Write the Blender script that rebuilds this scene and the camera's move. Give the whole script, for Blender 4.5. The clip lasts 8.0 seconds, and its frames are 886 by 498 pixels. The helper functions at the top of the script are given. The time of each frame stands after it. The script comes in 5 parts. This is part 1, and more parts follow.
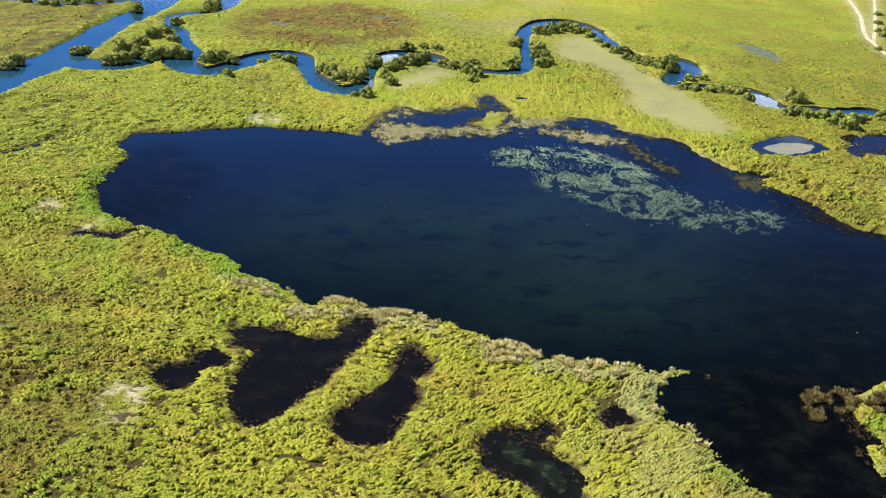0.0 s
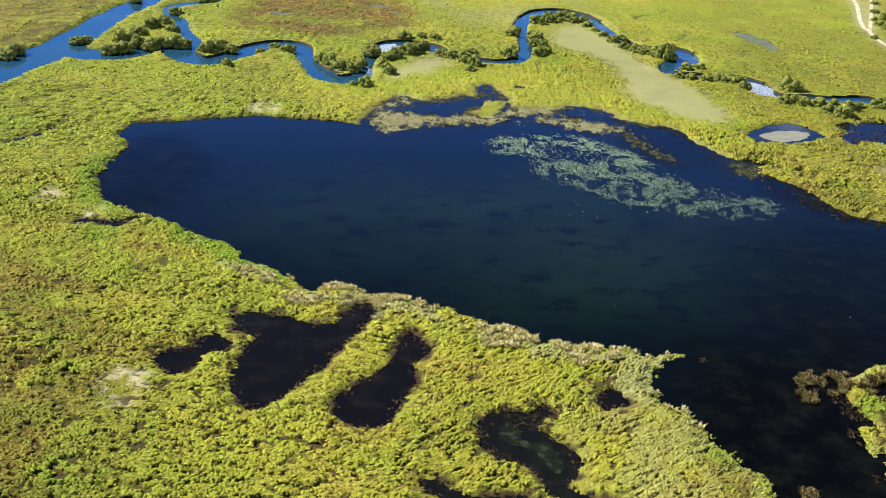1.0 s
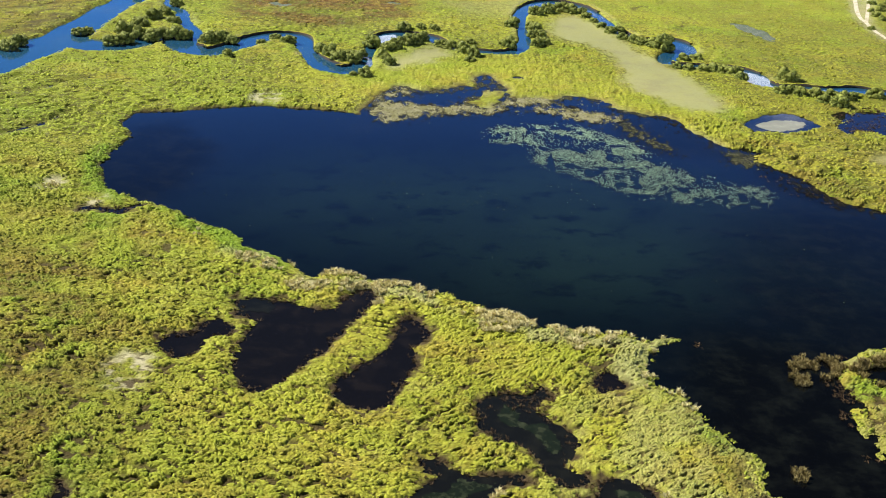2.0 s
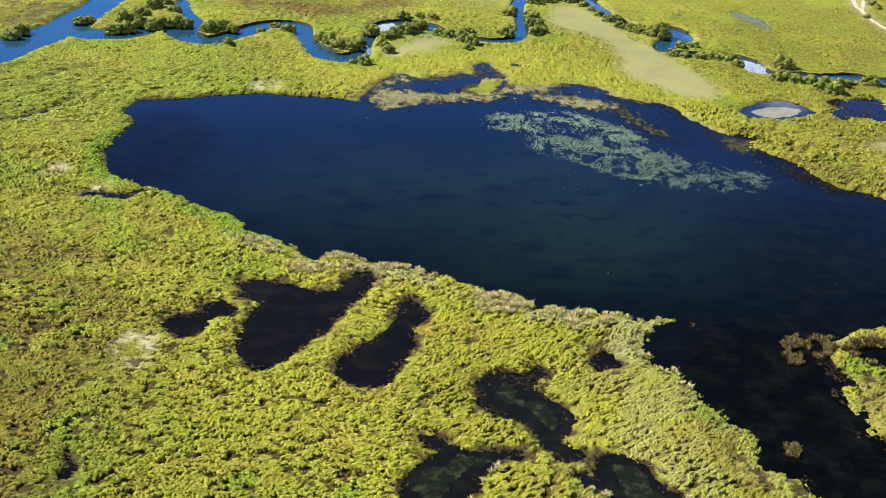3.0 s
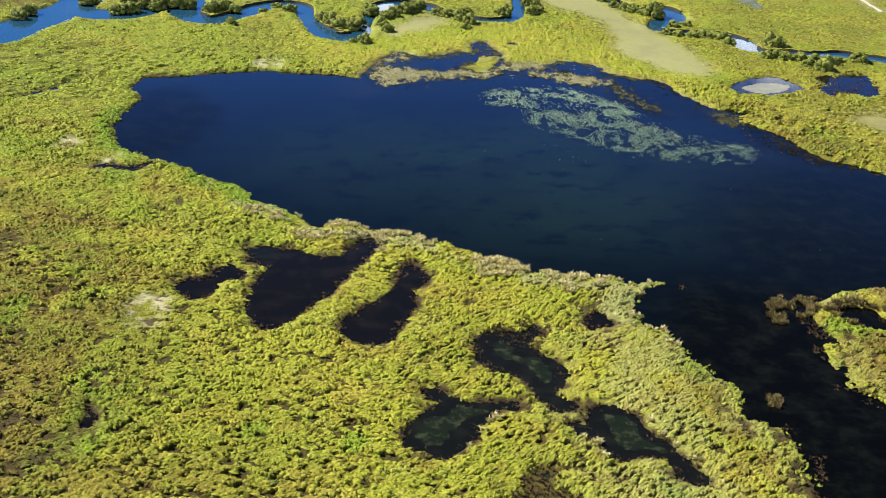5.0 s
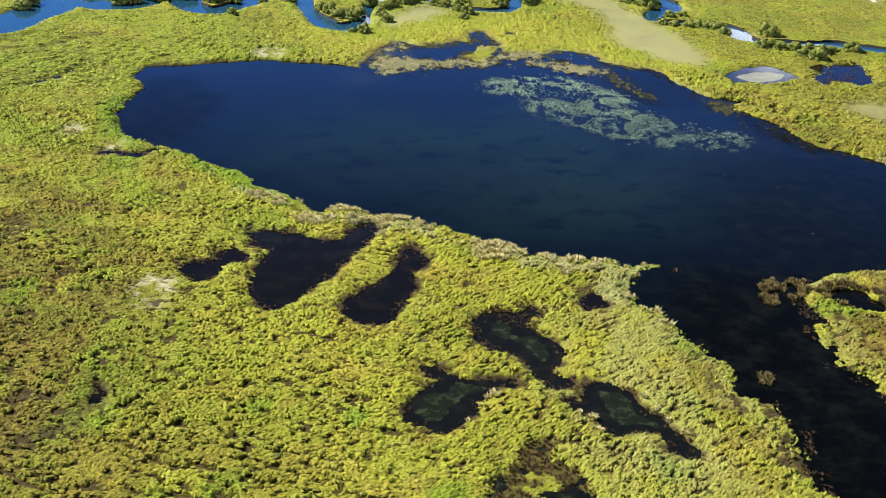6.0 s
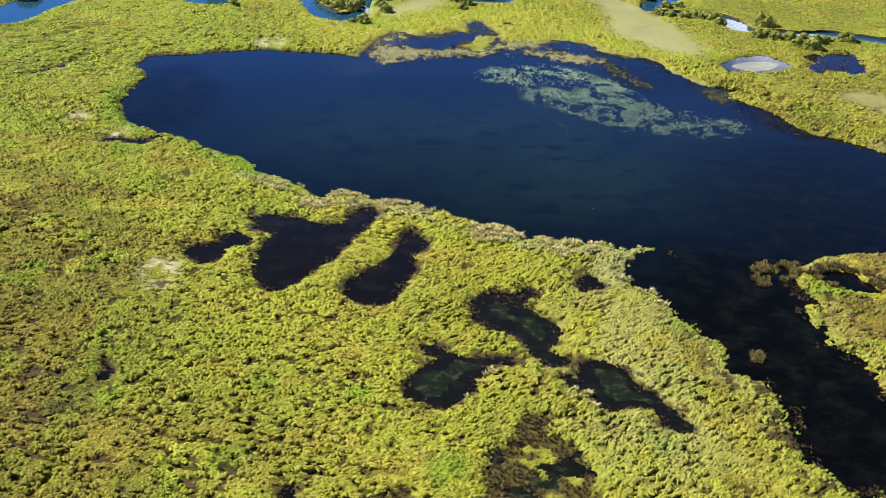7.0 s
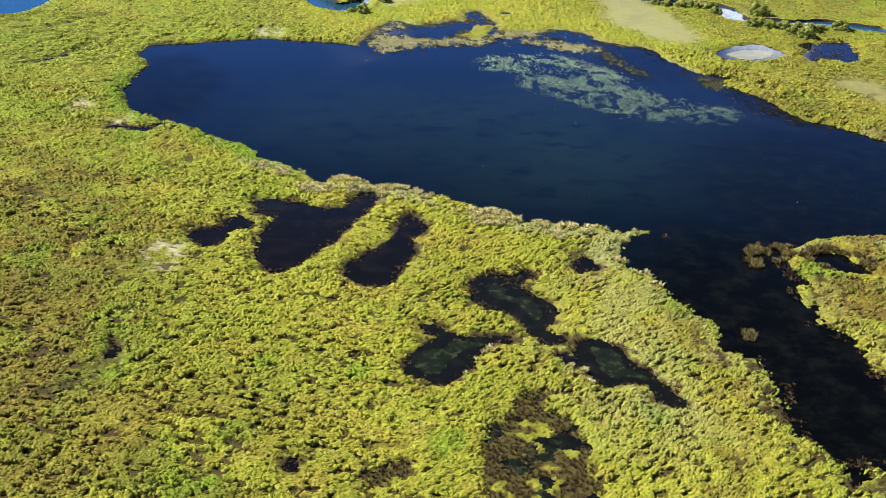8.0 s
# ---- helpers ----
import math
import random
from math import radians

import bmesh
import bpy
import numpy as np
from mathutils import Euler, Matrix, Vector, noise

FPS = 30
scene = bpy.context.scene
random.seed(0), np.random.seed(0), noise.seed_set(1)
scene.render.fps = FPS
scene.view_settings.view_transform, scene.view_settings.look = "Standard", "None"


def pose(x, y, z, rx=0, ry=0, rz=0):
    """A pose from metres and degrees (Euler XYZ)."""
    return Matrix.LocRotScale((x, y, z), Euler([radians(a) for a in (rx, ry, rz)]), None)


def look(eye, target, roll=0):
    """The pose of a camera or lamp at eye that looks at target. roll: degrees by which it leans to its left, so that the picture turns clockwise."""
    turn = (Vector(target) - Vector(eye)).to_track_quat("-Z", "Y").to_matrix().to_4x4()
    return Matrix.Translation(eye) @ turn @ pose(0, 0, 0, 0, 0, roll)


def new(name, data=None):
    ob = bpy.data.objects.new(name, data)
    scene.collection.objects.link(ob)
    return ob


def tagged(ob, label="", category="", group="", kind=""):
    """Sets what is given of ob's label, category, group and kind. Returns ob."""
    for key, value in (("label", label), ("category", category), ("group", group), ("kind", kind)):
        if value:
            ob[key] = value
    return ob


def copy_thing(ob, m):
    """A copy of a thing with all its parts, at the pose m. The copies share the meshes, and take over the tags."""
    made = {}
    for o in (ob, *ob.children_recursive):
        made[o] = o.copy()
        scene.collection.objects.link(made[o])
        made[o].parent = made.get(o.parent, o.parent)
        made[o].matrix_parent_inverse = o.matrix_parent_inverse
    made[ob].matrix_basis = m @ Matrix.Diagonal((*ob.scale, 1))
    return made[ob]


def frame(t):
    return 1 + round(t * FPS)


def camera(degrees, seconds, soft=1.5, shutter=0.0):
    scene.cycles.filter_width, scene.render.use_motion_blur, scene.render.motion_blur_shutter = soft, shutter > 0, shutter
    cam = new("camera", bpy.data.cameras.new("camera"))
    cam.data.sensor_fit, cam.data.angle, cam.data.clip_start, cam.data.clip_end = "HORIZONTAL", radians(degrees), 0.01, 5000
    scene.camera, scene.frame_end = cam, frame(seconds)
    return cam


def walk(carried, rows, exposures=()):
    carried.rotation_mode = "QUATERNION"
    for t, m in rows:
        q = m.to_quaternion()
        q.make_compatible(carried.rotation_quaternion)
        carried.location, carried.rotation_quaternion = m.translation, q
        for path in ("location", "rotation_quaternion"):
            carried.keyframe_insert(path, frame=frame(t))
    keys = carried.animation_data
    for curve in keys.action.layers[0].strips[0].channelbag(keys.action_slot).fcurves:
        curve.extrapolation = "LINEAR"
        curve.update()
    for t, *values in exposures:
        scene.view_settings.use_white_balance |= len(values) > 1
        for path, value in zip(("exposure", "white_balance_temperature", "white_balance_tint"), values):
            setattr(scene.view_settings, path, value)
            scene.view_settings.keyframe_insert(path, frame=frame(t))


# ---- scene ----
cam = camera(40.0, 8.0, 1.0)
PATH = [
    (0, (-0.286, -6.312, 80.714), (-0.313, -4.46, 79.959), 3.8),
    (0.5, (-0.239, -7.313, 80.784), (-0.265, -5.465, 80.02), 3.8),
    (1, (-0.104, -8.588, 80.81), (-0.128, -6.742, 80.042), 3.7),
    (1.5, (-0.02, -10.028, 80.964), (-0.043, -8.183, 80.191), 3.7),
    (3, (0.169, -15.0, 80.882), (0.149, -13.163, 80.091), 3.6),
    (3.5, (0.148, -17.071, 80.937), (0.129, -15.236, 80.141), 3.5),
    (4, (0.137, -19.125, 81.132), (0.12, -17.293, 80.33), 3.5),
    (4.5, (0.141, -21.348, 81.173), (0.125, -19.519, 80.366), 3.5),
    (6, (0.164, -27.771, 81.288), (0.153, -25.948, 80.467), 3.5),
    (6.5, (0.196, -29.881, 81.298), (0.186, -28.06, 80.472), 3.5),
    (7, (0.205, -32.098, 81.331), (0.197, -30.278, 80.501), 3.5),
    (7.5, (0.247, -34.127, 81.297), (0.24, -32.31, 80.463), 3.4),
    (8, (0.278, -36.167, 81.31), (0.273, -34.352, 80.471), 3.4),
]
walk(cam, [(t, look(eye, target, roll)) for t, eye, target, roll in PATH])

# ---- sky and sun ----
SUN_ELEVATION = radians(42)
TO_SUN = Vector((-0.93 * math.cos(SUN_ELEVATION), 0.36 * math.cos(SUN_ELEVATION), math.sin(SUN_ELEVATION)))
world = bpy.data.worlds.new("sky")
scene.world = world
world.use_nodes = True
sky = world.node_tree.nodes.new("ShaderNodeTexSky")
sky.sky_type, sky.sun_disc = "NISHITA", False
sky.sun_elevation, sky.sun_rotation = SUN_ELEVATION, math.atan2(-0.93, 0.36)
sky.air_density, sky.dust_density, sky.ozone_density = 1.0, 0.0, 3.0
sky.altitude = 1500
background = world.node_tree.nodes["Background"]
background.inputs["Strength"].default_value = 0.05


def sky_node(kind, operation=""):
    made = world.node_tree.nodes.new(kind)
    if operation:
        made.operation = operation
    return made


# deep blue air, and a broken bank of white cloud low over the horizon
link = world.node_tree.links.new
deep = sky_node("ShaderNodeMix")
deep.data_type, deep.blend_type = "RGBA", "MULTIPLY"
deep.inputs[0].default_value = 1.0
link(sky.outputs[0], deep.inputs[6])
tint = sky_node("ShaderNodeMix")
tint.data_type = "RGBA"
tint.inputs[6].default_value, tint.inputs[7].default_value = (0.47, 0.86, 1.80, 1.0), (0.23, 0.34, 0.395, 1.0)
link(tint.outputs[2], deep.inputs[7])
way = sky_node("ShaderNodeTexCoord")
parts = sky_node("ShaderNodeSeparateXYZ")
link(way.outputs["Generated"], parts.inputs[0])
upward = sky_node("ShaderNodeMapRange")
for key, value in zip(("From Min", "From Max", "To Min", "To Max"), (0.22, 0.43, 0.0, 1.0)):
    upward.inputs[key].default_value = value
link(parts.outputs[2], upward.inputs["Value"])
link(upward.outputs[0], tint.inputs[0])
puffs = sky_node("ShaderNodeTexNoise")
puffs.inputs["Scale"].default_value, puffs.inputs["Detail"].default_value = 16.0, 6.0
link(way.outputs["Generated"], puffs.inputs["Vector"])


def sky_maths(operation, a, b):
    made = sky_node("ShaderNodeMath", operation)
    for socket, value in zip(made.inputs, (a, b)):
        if isinstance(value, bpy.types.NodeSocket):
            link(value, socket)
        else:
            socket.default_value = value
    return made.outputs[0]


# the bank's upper edge, with taller heads here and there along the horizon
edge = sky_maths("MULTIPLY_ADD", puffs.outputs["Fac"], 0.08)
edge.node.inputs[2].default_value = 0.128
for where, half, tall in ((-0.075, 0.055, 0.082), (0.238, 0.085, 0.082), (-0.62, 0.16, 0.06), (0.68, 0.14, 0.07)):
    aside = sky_maths("ABSOLUTE", sky_maths("SUBTRACT", parts.outputs[0], where), 0.0)
    head = sky_node("ShaderNodeMapRange")
    head.interpolation_type = "SMOOTHSTEP"
    for key, value in zip(("From Min", "From Max", "To Min", "To Max"), (0.2 * half, half, tall, 0.0)):
        head.inputs[key].default_value = value
    link(aside, head.inputs["Value"])
    edge = sky_maths("ADD", edge, head.outputs[0])
shape = sky_node("ShaderNodeMapRange")
shape.interpolation_type = "SMOOTHSTEP"
for key, value in zip(("From Min", "From Max", "To Min", "To Max"), (-0.008, 0.012, 0.0, 1.0)):
    shape.inputs[key].default_value = value
link(sky_maths("SUBTRACT", edge, parts.outputs[2]), shape.inputs["Value"])
clouds = sky_node("ShaderNodeMix")
clouds.data_type = "RGBA"
clouds.inputs[7].default_value = (27.0, 28.2, 31.0, 1.0)
link(shape.outputs[0], clouds.inputs[0])
link(deep.outputs[2], clouds.inputs[6])
link(clouds.outputs[2], background.inputs["Color"])
sun = new("sun", bpy.data.lights.new("sun", "SUN"))
sun.data.energy, sun.data.angle, sun.data.color = 5.0, radians(0.5), (1.0, 0.94, 0.82)
sun.matrix_world = look(TO_SUN * 200, (0, 0, 0))
scene.view_settings.exposure = 1.12


# ---- materials ----
class Nodes:
    """Small helper round one node material."""

    def __init__(self, name):
        self.mat = bpy.data.materials.new(name)
        self.mat.use_nodes = True
        self.tree = self.mat.node_tree
        self.bsdf = self.tree.nodes["Principled BSDF"]

    def node(self, kind, **inputs):
        made = self.tree.nodes.new(kind)
        for key, value in inputs.items():
            self.feed(made.inputs[key.replace("_", " ")], value)
        return made

    def feed(self, socket, value):
        if isinstance(value, bpy.types.NodeSocket):
            self.tree.links.new(value, socket)
        else:
            socket.default_value = value

    def put(self, key, value):
        self.feed(self.bsdf.inputs[key], value)

    def coords(self):
        return self.tree.nodes.new("ShaderNodeNewGeometry").outputs["Position"]

    def noise(self, scale, detail=3.0, rough=0.55, stretch=None):
        where = self.coords()
        if stretch:
            shaped = self.node("ShaderNodeVectorMath")
            shaped.operation = "MULTIPLY"
            self.feed(shaped.inputs[0], where)
            shaped.inputs[1].default_value = stretch
            where = shaped.outputs[0]
        return self.node("ShaderNodeTexNoise", Vector=where, Scale=scale, Detail=detail, Roughness=rough).outputs["Fac"]

    def laid_noise(self, scale, detail, rough):
        """Noise drawn out along the way that the wind lays the sedge."""
        turned = self.node("ShaderNodeVectorRotate", Vector=self.coords(), Angle=-0.35)
        turned.rotation_type = "Z_AXIS"
        shaped = self.node("ShaderNodeVectorMath")
        shaped.operation = "MULTIPLY"
        self.feed(shaped.inputs[0], turned.outputs[0])
        shaped.inputs[1].default_value = (0.72, 1.15, 0.3)
        return self.node("ShaderNodeTexNoise", Vector=shaped.outputs[0], Scale=scale, Detail=detail, Roughness=rough).outputs["Fac"]

    def ramp(self, value, low, high, to_low=0.0, to_high=1.0):
        made = self.tree.nodes.new("ShaderNodeMapRange")
        made.interpolation_type = "SMOOTHSTEP"
        for key, v in zip(("Value", "From Min", "From Max", "To Min", "To Max"), (value, low, high, to_low, to_high)):
            self.feed(made.inputs[key], v)
        return made.outputs[0]

    def mix(self, fac, a, b, blend="MIX"):
        made = self.tree.nodes.new("ShaderNodeMix")
        made.data_type, made.blend_type = "RGBA", blend
        for socket, v in zip((made.inputs[0], made.inputs[6], made.inputs[7]), (fac, a, b)):
            self.feed(socket, (*v, 1.0) if isinstance(v, tuple) and len(v) == 3 else v)
        return made.outputs[2]

    def maths(self, op, a, b):
        made = self.tree.nodes.new("ShaderNodeMath")
        made.operation = op
        self.feed(made.inputs[0], a)
        self.feed(made.inputs[1], b)
        return made.outputs[0]

    def attribute(self, name):
        made = self.tree.nodes.new("ShaderNodeAttribute")
        made.attribute_name = name
        return made.outputs["Fac"]

    def bump(self, height, strength, distance):
        self.put("Normal", self.node("ShaderNodeBump", Height=height, Strength=strength, Distance=distance).outputs[0])


YELLOW, OLIVE, OCHRE, LUSH = (0.342, 0.354, 0.034), (0.240, 0.275, 0.024), (0.345, 0.285, 0.040), (0.160, 0.265, 0.014)
STRAW, RUST, PEAT, SAND = (0.285, 0.298, 0.155), (0.110, 0.055, 0.016), (0.030, 0.020, 0.012), (0.52, 0.48, 0.38)


def meadow_colour(n, islands):
    """Sedge meadow: yellow-green with olive, ochre and lush parts; attributes say where other growth stands."""
    base = n.mix(n.ramp(n.noise(0.045, 4), 0.38, 0.62), OLIVE, YELLOW)
    base = n.mix(n.ramp(n.noise(0.11, 4), 0.48, 0.68, 0.0, 0.85), base, OCHRE)
    base = n.mix(n.ramp(n.noise(0.33, 4), 0.50, 0.68, 0.0, 0.60), base, (0.190, 0.140, 0.024))
    base = n.mix(n.ramp(n.noise(0.7, 3), 0.35, 0.75, 0.0, 0.55), base, YELLOW)
    base = n.mix(n.ramp(n.noise(0.24, 4, 0.6, (0.7, 1.0, 1.0)), 0.54, 0.70, 0.0, 0.55), base, (0.385, 0.380, 0.075))
    base = n.mix(n.ramp(n.noise(0.13, 5, 0.65, (1.0, 0.8, 1.0)), 0.55, 0.70, 0.0, 0.50), base, (0.205, 0.255, 0.018))
    base = n.mix(n.attribute("lush"), base, LUSH)
    base = n.mix(n.attribute("straw"), base, n.mix(n.ramp(n.noise(0.07, 5, 0.65), 0.45, 0.65, 0.0, 0.7), n.mix(n.noise(0.25, 4), STRAW, (0.30, 0.30, 0.11)), (0.235, 0.225, 0.125)))
    base = n.mix(n.attribute("rust"), base, n.mix(n.ramp(n.noise(0.45, 4, 0.7), 0.40, 0.60), RUST, n.mix(n.ramp(n.noise(0.12, 4), 0.45, 0.6), (0.23, 0.165, 0.03), (0.15, 0.17, 0.02))))
    base = n.mix(n.attribute("sand"), base, SAND)
    if islands:
        tone = n.tree.nodes.new("ShaderNodeNewGeometry").outputs["Random Per Island"]
        base = n.mix(n.ramp(tone, 0.0, 0.5, 0.38, 0.0), base, OLIVE)
        base = n.mix(n.ramp(tone, 0.5, 1.0, 0.0, 0.16), base, n.mix(0.5, STRAW, YELLOW))
    else:
        base = n.mix(1.0, base, n.mix(n.attribute("meadow"), (0.92, 0.90, 0.90), (0.76, 0.76, 0.76)), "MULTIPLY")
    # dark olive flecks paint the shade of small clefts between the laid tufts
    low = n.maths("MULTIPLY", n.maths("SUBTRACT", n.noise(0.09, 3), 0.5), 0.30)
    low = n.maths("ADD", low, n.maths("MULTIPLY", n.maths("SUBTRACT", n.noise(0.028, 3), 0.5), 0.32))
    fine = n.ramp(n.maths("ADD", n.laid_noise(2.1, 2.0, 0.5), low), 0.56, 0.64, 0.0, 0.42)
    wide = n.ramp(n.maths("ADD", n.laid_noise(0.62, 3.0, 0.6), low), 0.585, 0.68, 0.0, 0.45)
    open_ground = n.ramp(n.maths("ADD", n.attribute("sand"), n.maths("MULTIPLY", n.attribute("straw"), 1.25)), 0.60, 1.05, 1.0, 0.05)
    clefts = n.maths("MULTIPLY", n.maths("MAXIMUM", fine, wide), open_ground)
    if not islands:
        # far ground: more painted cleft shade, too fine for the mesh there
        far_shade = n.ramp(n.maths("ADD", n.noise(0.85, 3.0, 0.6, (1.0, 0.8, 1.0)), n.maths("MULTIPLY", low, 0.6)), 0.51, 0.58, 0.0, 0.80)
        clefts = n.maths("MAXIMUM", clefts, n.maths("MULTIPLY", n.maths("MULTIPLY", far_shade, n.attribute("meadow")), open_ground))
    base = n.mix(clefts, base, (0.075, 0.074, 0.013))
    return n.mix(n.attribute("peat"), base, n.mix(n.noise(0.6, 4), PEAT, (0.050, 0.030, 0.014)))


def ground_material():
    n = Nodes("meadow_soil_and_sedge")
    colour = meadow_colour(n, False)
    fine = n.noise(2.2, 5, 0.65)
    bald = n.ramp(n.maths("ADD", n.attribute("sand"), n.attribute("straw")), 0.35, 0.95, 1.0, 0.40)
    # brown litter tone that also paints shade between the tussocks
    colour = n.mix(n.maths("MULTIPLY", n.attribute("litter_shade"), bald), colour, n.mix(n.noise(0.8, 4), (0.085, 0.070, 0.016), (0.135, 0.125, 0.022)))
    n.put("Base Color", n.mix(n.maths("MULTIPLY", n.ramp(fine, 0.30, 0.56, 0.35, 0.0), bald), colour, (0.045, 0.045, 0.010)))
    n.put("Roughness", 0.9)
    n.put("Specular IOR Level", 0.15)
    n.bump(n.noise(2.4, 5, 0.75), bald, 0.25)
    return n.mat


def tussock_material():
    n = Nodes("tussock_sedge")
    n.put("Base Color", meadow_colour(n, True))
    n.put("Roughness", 0.85)
    n.put("Specular IOR Level", 0.2)
    n.bump(n.noise(5.0, 4, 0.75), 0.9, 0.16)
    return n.mat


def plant_material(name, a, b, c, scale=1.5):
    n = Nodes(name)
    tone = n.tree.nodes.new("ShaderNodeNewGeometry").outputs["Random Per Island"]
    shade = n.tree.nodes.new("ShaderNodeObjectInfo").outputs["Random"]
    colour = n.mix(n.ramp(tone, 0.1, 0.9), a, b)
    colour = n.mix(n.ramp(shade, 0.2, 1.0, 0.0, 0.7), colour, c)
    n.put("Base Color", n.mix(n.ramp(n.noise(scale, 3), 0.35, 0.65, 0.0, 0.35), colour, b))
    n.put("Roughness", 0.75)
    n.put("Specular IOR Level", 0.25)
    return n.mat


def water_material(name, deep, cloudy, amount, scale, ripple=0.05, shine=0.5, stained=False):
    """Still dark water: the bed and weed tint it, the sky mirrors in it."""
    n = Nodes(name)
    patches = n.ramp(n.noise(scale, 5, 0.6), 0.45, 0.68, 0.0, amount)
    colour = n.mix(patches, deep, cloudy)
    if stained:
        colour = n.mix(n.maths("MULTIPLY", n.attribute("murk"), n.ramp(n.noise(0.03, 5, 0.6), 0.3, 0.7, 0.6, 1.0)), deep, cloudy)
        colour = n.mix(n.ramp(n.noise(0.16, 6, 0.7, (0.8, 1.0, 1.0)), 0.50, 0.66, 0.0, 0.8), colour, (0.0006, 0.0010, 0.0014))
        colour = n.mix(n.ramp(n.noise(0.07, 4, 0.6), 0.5, 0.75, 0.0, 0.6), colour, (0.0012, 0.0026, 0.0040))
        weeds = n.mix(n.ramp(n.noise(0.22, 6, 0.7), 0.42, 0.72), (0.0012, 0.0013, 0.0015), (0.0048, 0.0056, 0.0047))
        colour = n.mix(n.attribute("stain"), colour, weeds)
        shine = n.ramp(n.attribute("stain"), 0.0, 1.0, 0.5, 0.15)
    n.put("Base Color", colour)
    n.put("IOR", 1.33)
    n.put("Specular IOR Level", shine)
    n.put("Roughness", n.ramp(n.noise(0.05, 3), 0.3, 0.7, 0.03, 0.08))
    n.bump(n.noise(1.6, 3, 0.6, (1.0, 2.0, 1.0)), 0.15, ripple)
    return n.mat


def dirt_material():
    n = Nodes("sandy_track")
    n.put("Base Color", n.mix(n.ramp(n.noise(0.5, 4), 0.35, 0.7), (0.48, 0.44, 0.35), (0.33, 0.30, 0.19)))
    n.put("Roughness", 0.95)
    n.bump(n.noise(3.0, 4), 0.6, 0.1)
    return n.mat


def soil_material():
    n = Nodes("peat_bank_soil")
    # peat taken near black, with the bank face's shadow in its colour
    n.put("Base Color", n.mix(n.noise(1.2, 4), (0.010, 0.008, 0.006), (0.030, 0.023, 0.014)))
    n.put("Roughness", 0.95)
    n.bump(n.noise(3.0, 4), 0.8, 0.2)
    return n.mat


def mat_material(name, tan, brown, dark, sinks=True):
    """Matted dead reed and weed at the water's level, thinning out where it sinks."""
    n = Nodes(name)
    colour = n.mix(n.ramp(n.noise(0.35, 4), 0.35, 0.65), tan, brown)
    n.put("Base Color", n.mix(n.ramp(n.noise(1.7, 4, 0.7), 0.42, 0.60, 0.75, 0.0), colour, dark))
    n.put("Roughness", 0.85)
    n.put("Specular IOR Level", 0.05)
    n.bump(n.noise(2.5, 4, 0.7), 1.0, 0.2)
    if sinks:
        torn = n.maths("MULTIPLY", n.maths("SUBTRACT", n.noise(1.3, 5, 0.75, (0.8, 0.45, 1.0)), 0.5), 2.4)
        n.put("Alpha", n.ramp(n.maths("ADD", n.attribute("cover"), torn), 0.25, 1.05, 0.0, 0.95))
    return n.mat


REED_MAT = mat_material("reed_mat", (0.29, 0.28, 0.170), (0.20, 0.20, 0.085), (0.085, 0.080, 0.045))
WEED_MAT = mat_material("weed_mat", (0.006, 0.0066, 0.0064), (0.016, 0.0165, 0.010), (0.003, 0.003, 0.005))
FEN_MAT = mat_material("fen_mat", (0.0085, 0.0082, 0.0072), (0.021, 0.020, 0.010), (0.004, 0.004, 0.008))
RAFT_MAT = mat_material("raft_mat", (0.066, 0.066, 0.036), (0.050, 0.054, 0.020), (0.014, 0.015, 0.014))
SOIL = soil_material()
DIRT = dirt_material()
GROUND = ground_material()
TUSSOCK = tussock_material()
LAKE_WATER = water_material("lake_water", (0.0009, 0.0019, 0.0024), (0.0050, 0.0115, 0.0078), 0.9, 0.022, 0.025, stained=True)
POOL_WATER = water_material("pool_water", (0.0020, 0.0040, 0.0070), (0.0050, 0.0070, 0.0080), 0.9, 0.1, 0.015)
# river: the blue base colour paints in extra sky reflection
CHANNEL_WATER = water_material("river_water", (0.009, 0.048, 0.100), (0.020, 0.062, 0.095), 0.6, 0.05)
PEAT_WATER = water_material("peat_water", (0.0036, 0.0032, 0.0040), (0.0085, 0.0068, 0.0066), 0.8, 0.22, 0.02, 0.3)
ALGAE_WATER = water_material("algae_water", (0.0045, 0.0050, 0.0050), (0.0085, 0.0090, 0.0075), 0.9, 0.30, 0.03, 0.3)
ALGAE_MAT = water_material("algae_mat", (0.007, 0.0105, 0.0065), (0.031, 0.037, 0.021), 0.9, 0.55, 0.03, 0.3)
SHALLOW_WATER = mat_material("wet_silt", (0.17, 0.19, 0.15), (0.11, 0.135, 0.085), (0.045, 0.065, 0.075), False)
PALE_WATER = water_material("silty_water", (0.18, 0.185, 0.140), (0.25, 0.25, 0.190), 0.9, 0.2, 0.015, 0.08)
WILLOW_LEAF = plant_material("willow_leaves", (0.070, 0.096, 0.015), (0.190, 0.215, 0.036), (0.150, 0.168, 0.028))
WILLOW_WOOD = plant_material("willow_bark", (0.060, 0.045, 0.030), (0.10, 0.08, 0.055), (0.08, 0.06, 0.045))
REED_PALE = plant_material("dry_reed", (0.47, 0.43, 0.18), (0.62, 0.555, 0.31), (0.48, 0.48, 0.16))
REED_BROWN = plant_material("dead_sedge", (0.040, 0.024, 0.012), (0.105, 0.066, 0.028), (0.07, 0.042, 0.018))
SHRUB_LEAF = plant_material("half_dead_shrub", (0.085, 0.055, 0.022), (0.26, 0.20, 0.085), (0.17, 0.145, 0.045))
REED_TAN = plant_material("tan_reed", (0.26, 0.245, 0.10), (0.38, 0.355, 0.19), (0.26, 0.26, 0.07))
